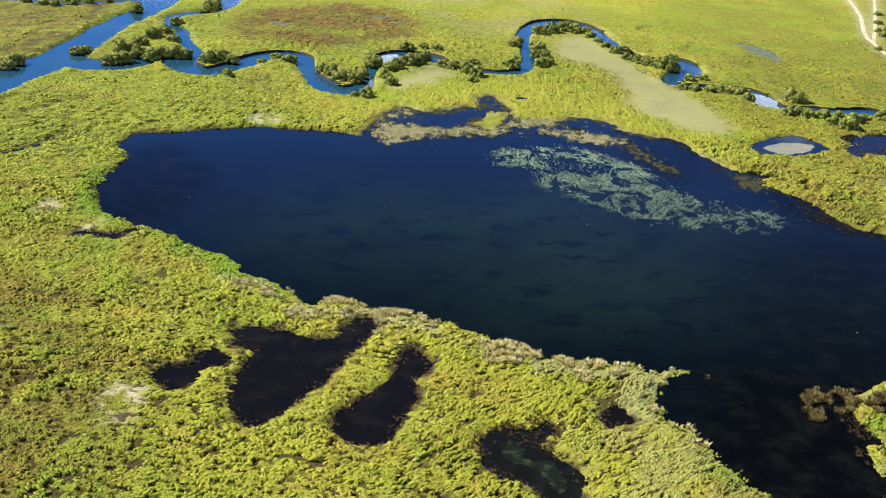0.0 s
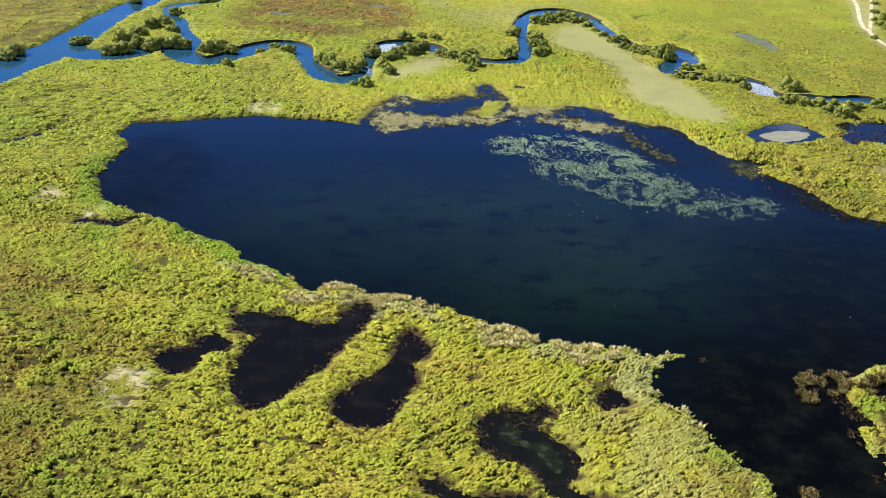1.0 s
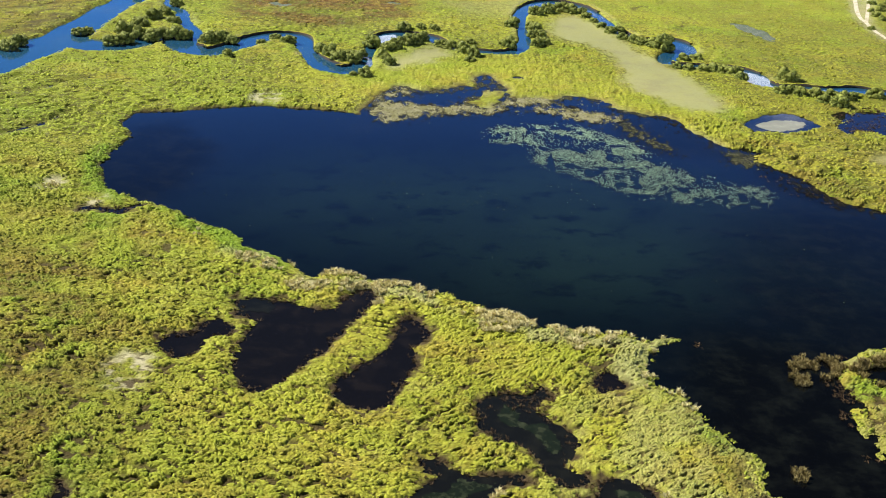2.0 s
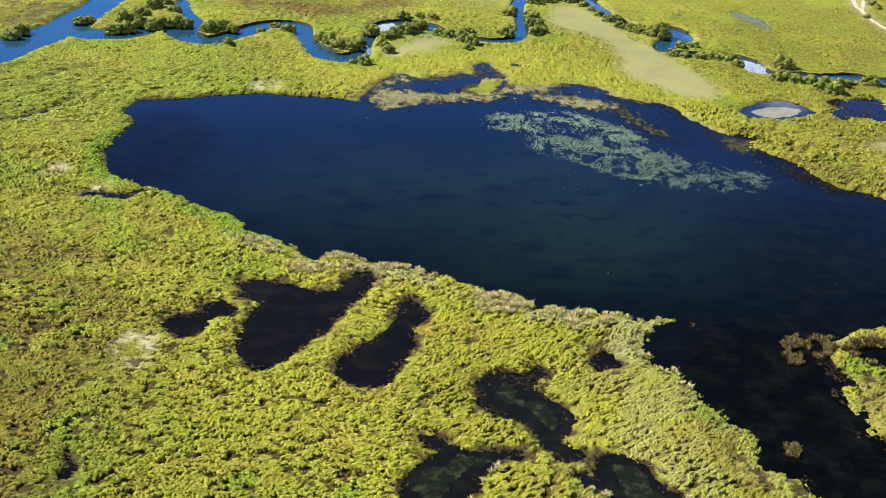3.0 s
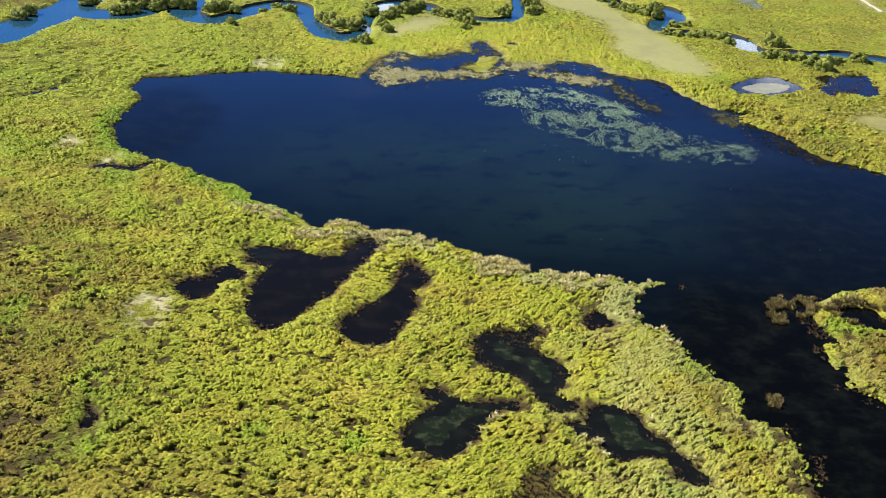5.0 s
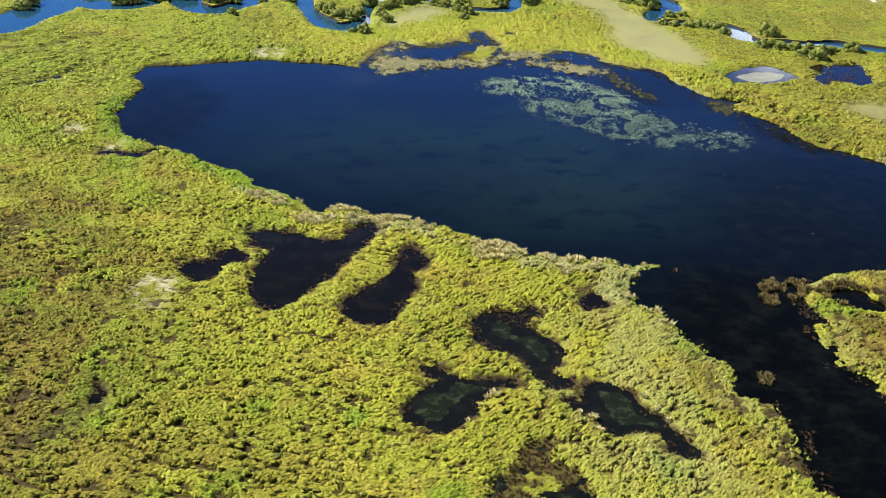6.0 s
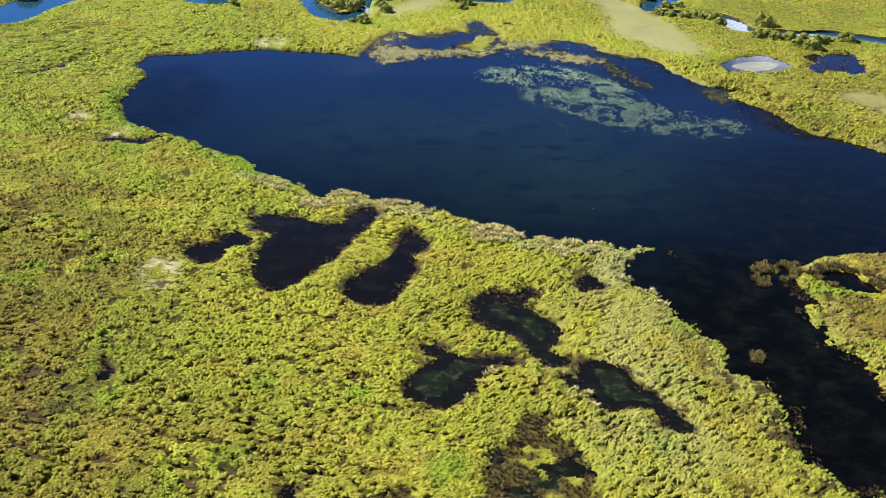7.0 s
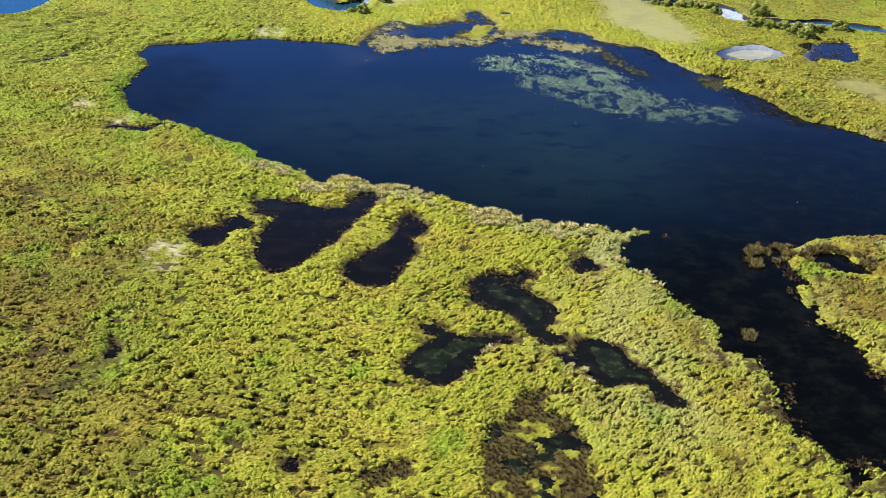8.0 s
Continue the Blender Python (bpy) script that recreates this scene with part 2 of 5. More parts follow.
REED_GREEN = plant_material("green_sedge", (0.17, 0.21, 0.018), (0.25, 0.27, 0.030), (0.21, 0.24, 0.022))
LILY_LEAF = plant_material("lily_pads", (0.085, 0.15, 0.09), (0.29, 0.40, 0.24), (0.15, 0.24, 0.14))


# ---- the plan: shores and banks, in metres ----
LAKE_NORTH = [
    (-72.9, 242.4), (-69.5, 244.5), (-65.3, 247.2), (-56.5, 252.5), (-45.7, 256), (-34.3, 256.6), (-26.5, 255), (-21.2, 252.8), (-16.2, 253.6),
    (-11.3, 256.5), (-6.4, 260.8), (-2.6, 262.6), (2.6, 262.1), (7.8, 264.3), (11.8, 268.5), (15.2, 270.7), (20.5, 270.1), (25, 267.6), (30.1, 264.7),
    (35.2, 263.3), (39.6, 257.1), (43.4, 246.6), (49, 243.3), (56.1, 242.6), (62.6, 238.8), (68.6, 233.7), (72.5, 226.1), (75.8, 217.3), (81.1, 213.9)]
LAKE_NORTH_B = [
    (82, 213.1), (90.7, 206.8)]
LAKE_SOUTH_A = [
    (-72.3, 234.8), (-69.8, 232.3), (-69.2, 226.7), (-70.1, 219.3), (-70, 212.5), (-68.4, 206.3), (-66.2, 200.6), (-63, 196.8), (-60.6, 193.8),
    (-57.9, 191.6), (-55.4, 191.2), (-50.9, 189.4), (-46.1, 185.8), (-41.4, 182.1), (-36.8, 178), (-34.3, 174.9), (-31.1, 172.7), (-27.9, 169.9),
    (-24.7, 166.6), (-22.3, 164.9), (-20.2, 166.3), (-16.8, 166.9), (-13.9, 165.3), (-11.2, 164.3), (-7.2, 164.3), (-4.1, 162.2), (-0.6, 161.4), (2.9,
    158.7), (5.5, 156.6), (8, 156.1), (11.3, 153.8), (13.3, 151.5), (16.2, 152.8), (18.6, 151.4), (21.1, 151.3), (24.5, 152.3), (26.9, 151.8), (28.2,
    149.4)]
LAKE_SOUTH_B = [
    (31.4, 151.3), (34.1, 150.6), (30, 147.7), (28, 141.9), (28.8, 136.7), (32.1, 134.1), (34, 129.6), (36.7, 124.3), (39.1, 119.4), (39.1, 114.4),
    (40.2, 112.1), (42.8, 109.3), (45, 105.1), (44.8, 100.8), (44.2, 94.7), (45.4, 89.8), (47.9, 87.6), (48.9, 84.3), (49.2, 81.9), (50.4, 82.1), (52,
    84.2), (54, 85.6)]
ISLAND = [
    (57, 147.1), (59.8, 150.9), (65, 152.8), (69.3, 154.6), (75.3, 156), (82.1, 155.4), (63.7, 100.2), (60.7, 107.7), (58.8, 111.3), (58.2, 117.6),
    (55.1, 121.5), (54.8, 126.7), (55.1, 133.4), (55.2, 139.4)]
ISLE_INLET = [
    (59.3, 145.3), (64.5, 147.6), (66.7, 145.3), (68.1, 139.2), (64.2, 139.6), (61.1, 141.3)]
BROWNCLUMP = [
    (49.1, 144.9), (51.1, 148), (53.4, 147.7), (55.8, 148.1), (56.2, 143.8), (53.6, 143.4), (51.5, 140.9), (49.1, 140.6)]
REEDS_WEST = [(-22.2, 256.2), (-21.7, 264.6), (-18.2, 267.4), (-12.8, 266.8), (-7.1, 265.8), (-6.5, 260), (-12, 254.6), (-18.1, 250.6)]
REEDS_THIN = [(-22.2, 260.8), (-20.4, 274.8), (-16.1, 281), (-12.7, 276.7), (-13.4, 272.5), (-17.3, 273.5), (-19.1, 267.2), (-16.6, 264.5)]
REEDS_SHORE = [(-7.6, 265.7), (0.5, 268.6), (7.2, 268.8), (10.6, 272), (11, 265.9), (3.3, 261.8), (-5.8, 259.7)]
REEDS_NORTH = [(7.9, 266.1), (8.7, 277), (15.6, 280.7), (21.8, 278.7), (20.6, 273), (14, 270.4)]
GRASS_ISLET = [(1.2, 267.4), (2.9, 277), (5.6, 282.8), (8.4, 282), (8.4, 273.9), (5.4, 267.4)]
REED_STRAND = [(16.1, 272.4), (21.4, 271.3), (29, 272.6), (36, 265.9), (34.4, 261), (28.2, 261.8), (21.8, 264.4), (16.6, 267.3)]
WEED_STRAND = [(35.9, 262.7), (39.4, 262.6), (45.8, 245.2), (44, 241.3), (39.6, 247), (35.9, 256.6)]
OLIVE_STRAND = [(56.6, 245.7), (61.6, 246.0), (66.7, 244.1), (63.2, 236.1), (58.4, 235.8)]
WEED_SHORE = [
    (63.4, 235), (67.7, 232.1), (73.4, 226.1), (78.9, 220.3), (79.4, 213.9), (73.5, 212.8), (69.2, 218.5), (64.8, 224.4)]
MOSS_PATCH = [
    (55.8, 139.9), (59.5, 142.1), (62.7, 140.4), (63.8, 138.2), (59.8, 136.4), (56.7, 136.4)]
FAN_FILM = [
    (-32.5, 153.7), (-30.6, 155.4), (-27, 155.1), (-25.8, 152.7), (-27, 149.9), (-29.3, 150.7), (-31.6, 151.2)]
POND_FAN = [
    (-32.9, 154.1), (-29.8, 155.5), (-26.2, 154.2), (-23.6, 153.7), (-19.5, 153.8), (-16.5, 156.8), (-14.4, 161.1), (-12.3, 162), (-11.9, 157.6),
    (-13.6, 153.5), (-15.4, 146.9), (-17.1, 141.6), (-19.5, 136.4), (-21.7, 131.6), (-23.4, 128.7), (-26.3, 128.7), (-28.5, 132), (-29, 136.5),
    (-28.8, 141.4), (-28.6, 146.6), (-31.2, 149.7)]
POND_LONG = [
    (-7.2, 151.8), (-4.8, 151.3), (-3, 148), (-4.3, 143.6), (-4.8, 138.6), (-6.2, 131.6), (-7.3, 127.2), (-9.3, 125.2), (-12.2, 125.9), (-14.5,
    128.3), (-14.6, 131.1), (-12.5, 135.2), (-10.5, 137.8), (-8.5, 141.3), (-7.7, 146.4)]
POND_WEST = [
    (-40.8, 139.5), (-39.2, 142.3), (-36.8, 142.2), (-36.1, 146.2), (-34.2, 148.3), (-31.7, 146.1), (-31.9, 143.4), (-34.3, 141.4), (-34.9, 137.2),
    (-37.4, 135.3)]
POND_BOOT = [
    (4.7, 126.2), (5.7, 129), (8.3, 130.9), (11, 132.2), (12.8, 134.5), (13.4, 131.6), (12.1, 127.5), (14.1, 125), (16.8, 121.2),
    (16.2, 117.3), (14.9, 115.5), (16.4, 113.7), (17.9, 112.5), (16.2, 110.4), (14.3, 110.5), (12.9, 113.5), (11.8, 116.7), (10.2, 119.5),
    (7.8, 120.5), (5.6, 122)]
POND_HEART = [
    (-4.5, 104.6), (-3, 107.1), (-0.9, 110.2), (-2.2, 111.9), (-2.7, 114), (-1.4, 114.3), (1, 112.4), (4.2, 111.6), (7.3, 111.7),
    (9.6, 111.5), (10.4, 110), (8.1, 109.6), (6.1, 107.1), (4.6, 105.4), (3.5, 102.3), (1.7, 99.7), (0.3, 98.1), (-1.6, 99.6), (-3.5, 101.5)]
POND_TAIL = [
    (19, 111.1), (21.1, 112.5), (23.4, 111.9), (24.8, 111), (25.8, 108.8), (27, 106.6), (28.7, 104.6), (30.2, 101.9), (31.6, 99.3),
    (32.4, 97.7), (31.6, 95.7), (30.1, 96.1), (28.5, 97.5), (27.7, 99.5), (26.4, 101), (24.1, 100.5), (21.1, 99.7), (20.4, 101.5),
    (20, 104.3), (18.2, 105.1), (16.4, 107.3), (18.9, 107.9)]
MARSH = [
    (9.6, 92.1), (10.4, 94.8), (11.9, 97.2), (14.7, 97), (15, 95.3), (14.4, 92.6), (16.2, 92.2), (18.1, 89.2), (18.9, 86.3), (18.8, 81.7),
    (19.6, 76.1), (19.2, 71), (8.8, 69.7), (6.4, 74.8), (6.1, 78.1), (5.9, 82.6), (6.8, 88.6)]
NOOK = [
    (20.1, 136.5), (22.4, 139.3), (23.9, 136.7), (21, 133.4)]
DARK_STREAK = [
    (-46, 91.6), (-45.8, 94.4), (-44.6, 96.6), (-43.9, 100.3), (-43.8, 104.1), (-43.4, 106.5), (-41.5, 105.1), (-39.3, 102.3), (-39.1, 98.7),
    (-40.1, 95.7), (-41.6, 93.5), (-43.3, 92)]
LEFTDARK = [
    (-74, 148.2), (-72.5, 154.7), (-67.9, 154.2), (-65.6, 148.3), (-69.7, 144.1)]
CRACK = [
    (-66.5, 187.1), (-63.6, 187.2), (-60.1, 187), (-57.4, 189.5)]
STREAM_A = [
    (-94.1, 224.7), (-91.1, 229.2), (-89, 234.8), (-86.6, 240.3)]
STREAM_B = [
    (-100.3, 254.5), (-95.5, 263), (-90.1, 271)]
BROWNSPOT = [
    (-51, 169.6), (-49.1, 171.1), (-45.4, 167.3), (-46.9, 164.4), (-49.7, 166.5)]
RIDGES = [[(50, 388), (54, 395), (60, 402), (65, 411)], [(64, 366), (66.7, 374), (70.6, 386)]]
SHALLOWS = [
    (39.7, 268.9), (45.1, 270.2), (50, 258.2), (53.9, 251), (61.3, 250.6), (67.4, 244.3), (60.6, 241), (51.3, 242.6), (44.6, 246.9), (41, 258.2)]
POND_OVAL = [
    (65.8, 267.5), (69.7, 273.8), (76.3, 279.1), (81.3, 277.6), (84, 271.8), (79.9, 266), (74, 263), (68.2, 263.3)]
OVAL_IN = [
    (68.8, 267.8), (72.7, 272.3), (77.8, 274), (81.5, 272.6), (78.1, 266.9), (71.6, 264.1)]
POND_EAST = [
    (89.7, 278.7), (97.3, 286.2), (104.5, 287), (102.8, 272.7), (95.7, 266.7), (89.4, 267.4)]
POOL_FAR = [
    (83.8, 383.3), (88.3, 383.1), (91.7, 377.7), (94.4, 365.3), (93.7, 358.5), (90.8, 360.5), (87.2, 368.5), (84.1, 375.3)]
RIVER_MAIN = [
    (-116.6, 270, 7), (-115.1, 280.1, 7), (-111.7, 293.9, 7), (-108.9, 307.3, 6), (-108.3, 324.7, 5), (-107.6, 343.8, 4.5), (-105, 361.3, 4.5), (-103,
    380.2, 5), (-104.5, 404.8, 6)]
RIVER_BRANCH = [
    (-109, 303.4, 6), (-96.2, 300.3, 6), (-88.8, 305.6, 4.5), (-84.5, 318.1, 3), (-76.1, 305.6, 4.5), (-74.4, 314.5, 2.4), (-78, 324.9, 2.2), (-83.1,
    334.9, 2), (-86.4, 346.9, 2), (-91.2, 353.4, 1.8), (-93.5, 362.7, 2), (-90.5, 369.9, 3), (-84.7, 375.6, 3), (-81.8, 387.9, 3.5), (-83.9, 407.4, 5)]
RIVER_NORTH = [(-160, 372, 4), (-140.1, 374.3, 3), (-132, 371.6, 3), (-124.5, 376.2, 3), (-111.9, 383.7, 3), (-104, 392, 4)]
RIVER_MID = [
    (-76.1, 305.6, 4.5), (-70.7, 301.6, 5), (-66.7, 303.4, 4), (-62.3, 311.6, 4), (-59.2, 319.7, 4), (-54, 325.4, 4), (-48.2, 323.8, 4), (-44, 310.6,
    2.5), (-39.5, 299.8, 3.5), (-35.1, 294.1, 4.8), (-30.7, 293, 4.5), (-27.8, 300.1, 2.5), (-27.8, 310.9, 1.8), (-26.5, 323.5, 2.2), (-24.9, 330.8,
    3.5), (-21.6, 335.3, 4), (-16, 337, 3), (-11, 333.6, 3), (-5.9, 325, 2.5), (2, 322.1, 2.5), (8.2, 322, 2.5), (12.9, 325.9, 2.6), (15.6, 338.1,
    1.9), (14.9, 356.1, 1.7), (14.7, 371.9, 2.2)]
RIVER_EAST = [
    (14.7, 371.9, 2.2), (17.7, 385.7, 3), (22.6, 394.5, 4), (29.3, 397.7, 3.5), (36.4, 391.1, 3), (40.7, 376.2, 2.5), (43.2, 365, 2.5), (48.6, 350.9,
    2.5), (53.6, 350.2, 2.5), (59.5, 350.5, 4.5), (62, 344.9, 4), (61.5, 338, 4), (57.7, 331.6, 4), (54.9, 323.2, 2), (64.1, 322.1, 2.2), (71.9,
    322.4, 2.5), (77, 317.2, 3.5), (78.1, 308.9, 3.5), (82.7, 305.1, 2), (88.1, 306, 2.5), (95.4, 305.7, 2.5), (103.2, 307.1, 3.5), (108.4, 305.8,
    3.5), (118, 302.9, 3.5)]
TAN_MEADOW = [
    (24.5, 355.3), (26.1, 371.5), (31.8, 377.4), (36.7, 370.8), (41.6, 356.8), (45.8, 340.1), (50.9, 328.4), (54.8, 317.1), (59.6, 304),
    (62.6, 291.4), (61.9, 278.9), (56.7, 276.2), (50.5, 280.9), (44.7, 289.4), (40.7, 299), (41.5, 313.4), (38.5, 331.3), (32.7, 339.7),
    (26.5, 344.9)]
TAN_B = [
    (-20.9, 296.3), (-17.6, 312), (-10.5, 322.3), (-5.6, 315.5), (-11.3, 306.5)]
TAN_C = [
    (90.6, 246.7), (96.2, 251), (102.8, 246.9), (102.4, 231.7), (98.4, 232.2), (94, 238.5)]
RED_FEN = [
    (-70.3, 348.2), (-70.7, 377.8), (-53, 393.5), (-39, 403.5), (-22.8, 389.9), (-18.2, 373.7), (-23.9, 355.4), (-33.4, 348.5), (-42.2, 338.3),
    (-55.8, 341.4)]
TRACK_A = [
    (150.5, 509.3), (145.6, 482.3), (140.3, 446.7), (132.1, 410), (131.1, 396.7), (130.5, 380.2), (131.6, 365.4)]
TRACK_C = [(122.4, 468.9), (128.4, 475.8), (138, 479), (144.3, 481.6)]
TRACK_B = [
    (159, 506.1), (156.9, 486.4), (143.4, 437.6), (131.1, 396.7)]
FRINGE = [(-23.6, 255), (-22.5, 264), (-19, 278.2), (-15, 280.7), (-12.1, 277.9), (-5.2, 280.6), (-1.9, 285.1), (2.1, 284.6), (2.7, 293.4), (4.7, 296.7), (7.3, 290.2), (9.4, 284.3), (10.7, 276.5), (16.9, 278), (21.1, 278), (25.5, 282.7), (32.3, 280.3), (36.6, 274.5), (42.2, 270.1), (48.7, 268.4), (50.9, 260.9), (55.4, 252.6), (59.8, 242.4), (54, 231), (44.7, 239.2), (36, 248.2), (29, 256), (16.5, 264), (4.6, 259.9), (-5.6, 254.4), (-17.9, 248.5)]
MARSH_STREAK = [
    (-7.1, 74.8), (-6.7, 77.3), (-4.6, 79.7), (-2.6, 80.7), (-2.3, 79.2), (-3.8, 76.9), (-5.5, 74.6)]
MARSH_ISLETS = [(13.2, 88.1, 1.9), (11.2, 89.3, 1.1), (14.4, 79, 0.9), (12.6, 76.5, 1.1), (8.3, 76, 0.9), (16.5, 84, 0.6), (10, 82, 0.5)]
DARK_HOLES = [
    (-4.5, 77.2, 1.1), (-3, 79.4, 0.9), (-5.7, 75.6, 0.9), (-13.9, 80.2, 0.7), (-18.1, 89.8, 0.4), (-47.1, 171.7, 1.6), (-50, 177.8, 1.3), (-52.5,
    176.8, 1), (-50.8, 100.1, 1), (-51.1, 93.4, 0.8), (39, 101.5, 0.5), (32.7, 96.7, 0.8), (-12.6, 93.5, 0.4), (36.1, 83.5, 1.3), (44.3, 95.6, 0.9),
    (46.8, 88.1, 1), (49, 83.9, 0.9), (41.7, 113.6, 0.9), (-8, 92.7, 0.8), (-51, 99.4, 1.8), (-47.3, 105.6, 1), (3.9, 140.5, 1.4), (39.5, 116.9, 0.7),
    (6.8, 92.4, 1), (-47.6, 90.1, 1.2), (-26.1, 130, 0.8), (20.4, 118.7, 0.8), (15.9, 98.8, 0.7)]
LUSH_SPOTS = [
    (-39.2, 110.9, 2.5), (-43.0, 103.1, 4.0), (-41.5, 106.1, 3), (-44.2, 95.2, 2.5), (-22.6, 83.9, 2.5), (-30.9, 75.9, 4), (-25.2, 72.6, 4), (-22,
    101.4, 2), (1.7, 84.4, 3), (59.5, 138.6, 2.5), (35.5, 122.4, 3), (-62, 127.9, 4), (-61, 181.2, 4), (-64, 152.3, 3.5), (-9.7, 100, 2), (28.3, 93.5,
    2.5)]
GREEN_BAND = [(-61.4, 154.1), (-54.4, 140.7), (-51.1, 128.7), (-47.1, 120.9), (-43.8, 110), (-43, 100)]
BROWN_BAND = [
    (33, 128.5, 2), (36, 114.8, 2.2), (38.3, 101.4, 2.2), (36.7, 89.4, 2.2), (33.2, 77.5, 2.5)]
REED_CLUMPS = [
    (-20.3, 166.7), (-18.5, 166.6), (-16.7, 166.5), (-14.4, 165.8), (-16.9, 160.7), (-14.5, 162.1), (-12.4, 163.2), (-11, 161.7), (-11, 156.7),
    (-9.4, 163.4), (-7.7, 164.1), (-5.4, 161.6), (-3.6, 160.3), (4.2, 155.5), (5.5, 153.4), (6.7, 155.5), (8.4, 154.6), (9.6, 153), (11.7, 153),
    (5.5, 150.2), (7.9, 150.6), (14.9, 151.7), (16.1, 150.1), (19.4, 151.5), (21, 150.9), (23.3, 149.5), (18.3, 147), (25.1, 150.7), (-34.2, 169.3),
    (-30.1, 166.7), (-24.7, 160.3), (-22.4, 159.7), (-20.5, 161.1)]
RIM_TUFTS = [(5.4, 104.8), (4.2, 102.4), (6.7, 107.2), (3.2, 100.9), (20.2, 100.7), (19.7, 103.5), (18.2, 104.8), (26.1, 108.5), (27.8, 106.7), (29.4, 104.0), (30.8, 100.8)]
LILY = [
    (5, 241.8), (7.1, 251.9), (12.8, 255.4), (18.5, 255.5), (21.9, 258.8), (26.8, 256.6), (32.1, 251.2), (37.2, 246.8), (40.6, 239.1),
    (45.3, 230.5), (50.7, 228.2), (55.1, 224.1), (61, 222.8), (61.9, 216.7), (56.9, 210.8), (49.4, 210.8), (42.9, 210.5), (35.6, 212),
    (30, 215.8), (24.4, 221.7), (19, 225.9), (15.1, 230), (15.7, 235.9), (12.5, 240)]
WHITE = [
    (-42.6, 130.7), (-75.2, 196.6), (-46.9, 262.6), (-21.3, 160.9), (-64.8, 189.4)]
WILLOWS_NORTH = [(-135, 368, 1.8), (-131, 367, 1.6), (-127, 371, 2), (-122, 374, 1.6), (-117, 377, 1.5), (-141, 370, 1.6)]
WILLOWS_WEST = [
    (-118, 291, 2.4), (-117, 296, 2), (-106, 311, 1.7), (-104, 313, 1.4), (-95, 315, 2.8), (-93, 325, 2.8), (-92, 335, 2.8), (-90, 341, 2.6), (-85,
    331, 1.9), (-95, 303, 2), (-92, 306, 2.2), (-90, 312, 2), (-86, 310, 2.6), (-84, 314, 2.8), (-81, 315, 2.8), (-78, 315, 2.4), (-71, 311, 2.2),
    (-68, 314, 2.8), (-65, 313, 2.6), (-63, 298, 1.4), (-90, 355, 1.7), (-106, 369, 2.6), (-85, 376, 3), (-84, 383, 2.4), (-54, 320, 1.5), (-50, 317,
    1.9), (-57, 314, 1.2)]
WILLOWS_MIDDLE = [
    (-40, 310, 1.9), (-37, 306, 2), (-34, 302, 2.4), (-31, 302, 2.2), (-29, 307, 1.6), (-27, 320, 2.4), (-29, 287, 1.1), (-26, 288, 1.7), (-23, 316,
    1.7), (-21, 318, 2), (-18, 323, 2.2), (-16, 326, 2.2), (-14, 330, 2), (-23, 306, 1.7), (-21, 301, 1.7), (-20, 342, 2.2), (-15, 344, 1.5), (-11,
    344, 1.5), (-8, 324, 1.9), (-5, 322, 2), (-2, 319, 2), (1, 316, 1.8), (0, 310, 1.4), (0, 329, 1.5), (9, 331, 1.4), (11, 329, 1.9), (12, 356, 1.9),
    (13, 363, 1.5)]
WILLOWS_BEND = [
    (19, 353, 2), (18, 356, 1.6), (18, 344, 1.6), (20, 344, 1.8), (19, 333, 1.8), (21, 336, 1.6), (20, 376, 2), (24, 380, 2.2), (29, 384, 2.4), (32,
    382, 2), (35, 381, 2), (36, 376, 1.6), (38, 370, 1.4), (40, 363, 1.6), (42, 356, 1.6), (45, 359, 1.7), (45, 349, 1.6), (48, 346, 1.7), (50, 344,
    1.8), (53, 342, 2), (56, 340, 3)]
WILLOWS_EAST = [
    (60, 327, 1.7), (64, 329, 1.7), (57, 318, 1.2), (60, 317, 1.6), (64, 317, 1.7), (67, 317, 2), (69, 316, 2.1), (72, 314, 1.9), (73, 310, 1.7), (85,
    312, 2.5), (87, 312, 2.2), (81, 298, 1.7), (84, 299, 2), (86, 298, 1.8), (90, 298, 1.7), (94, 298, 1.6), (91, 292, 2), (94, 290, 2.2), (97, 296,
    1.7), (100, 299, 1.4), (106, 300, 2), (143, 432, 1.5), (138, 409, 1.7), (130, 387, 1.2)]

LAKE_EAST = [(125, 188), (175, 165), (185, 90), (120, 62), (75, 74)]
LAKE = LAKE_NORTH + LAKE_NORTH_B + LAKE_EAST + LAKE_SOUTH_B[::-1] + LAKE_SOUTH_A[::-1]


# ---- tools for the plan ----
def lattice(ix, iy, seed):
    h = (ix.astype(np.int64) * 374761393 + iy.astype(np.int64) * 668265263 + seed * 974711) & 0x7FFFFFFF
    h = ((h ^ (h >> 13)) * 1274126177) & 0x7FFFFFFF
    return ((h ^ (h >> 16)) & 0xFFFFFF) / float(0xFFFFFF)


def value_noise(x, y, size, seed):
    """Smooth noise from 0 to 1, with cells of that size in metres."""
    x, y = x / size, y / size
    ix, iy = np.floor(x), np.floor(y)
    fx, fy = x - ix, y - iy
    fx, fy = fx * fx * (3 - 2 * fx), fy * fy * (3 - 2 * fy)
    a, b = lattice(ix, iy, seed), lattice(ix + 1, iy, seed)
    c, d = lattice(ix, iy + 1, seed), lattice(ix + 1, iy + 1, seed)
    return (a * (1 - fx) + b * fx) * (1 - fy) + (c * (1 - fx) + d * fx) * fy


def fractal(x, y, size, seed, octaves=3):
    total, weight, sum_of = 0.0, 1.0, 0.0
    for k in range(octaves):
        total = total + weight * value_noise(x, y, size / 2**k, seed + 17 * k)
        sum_of += weight
        weight *= 0.5
    return total / sum_of


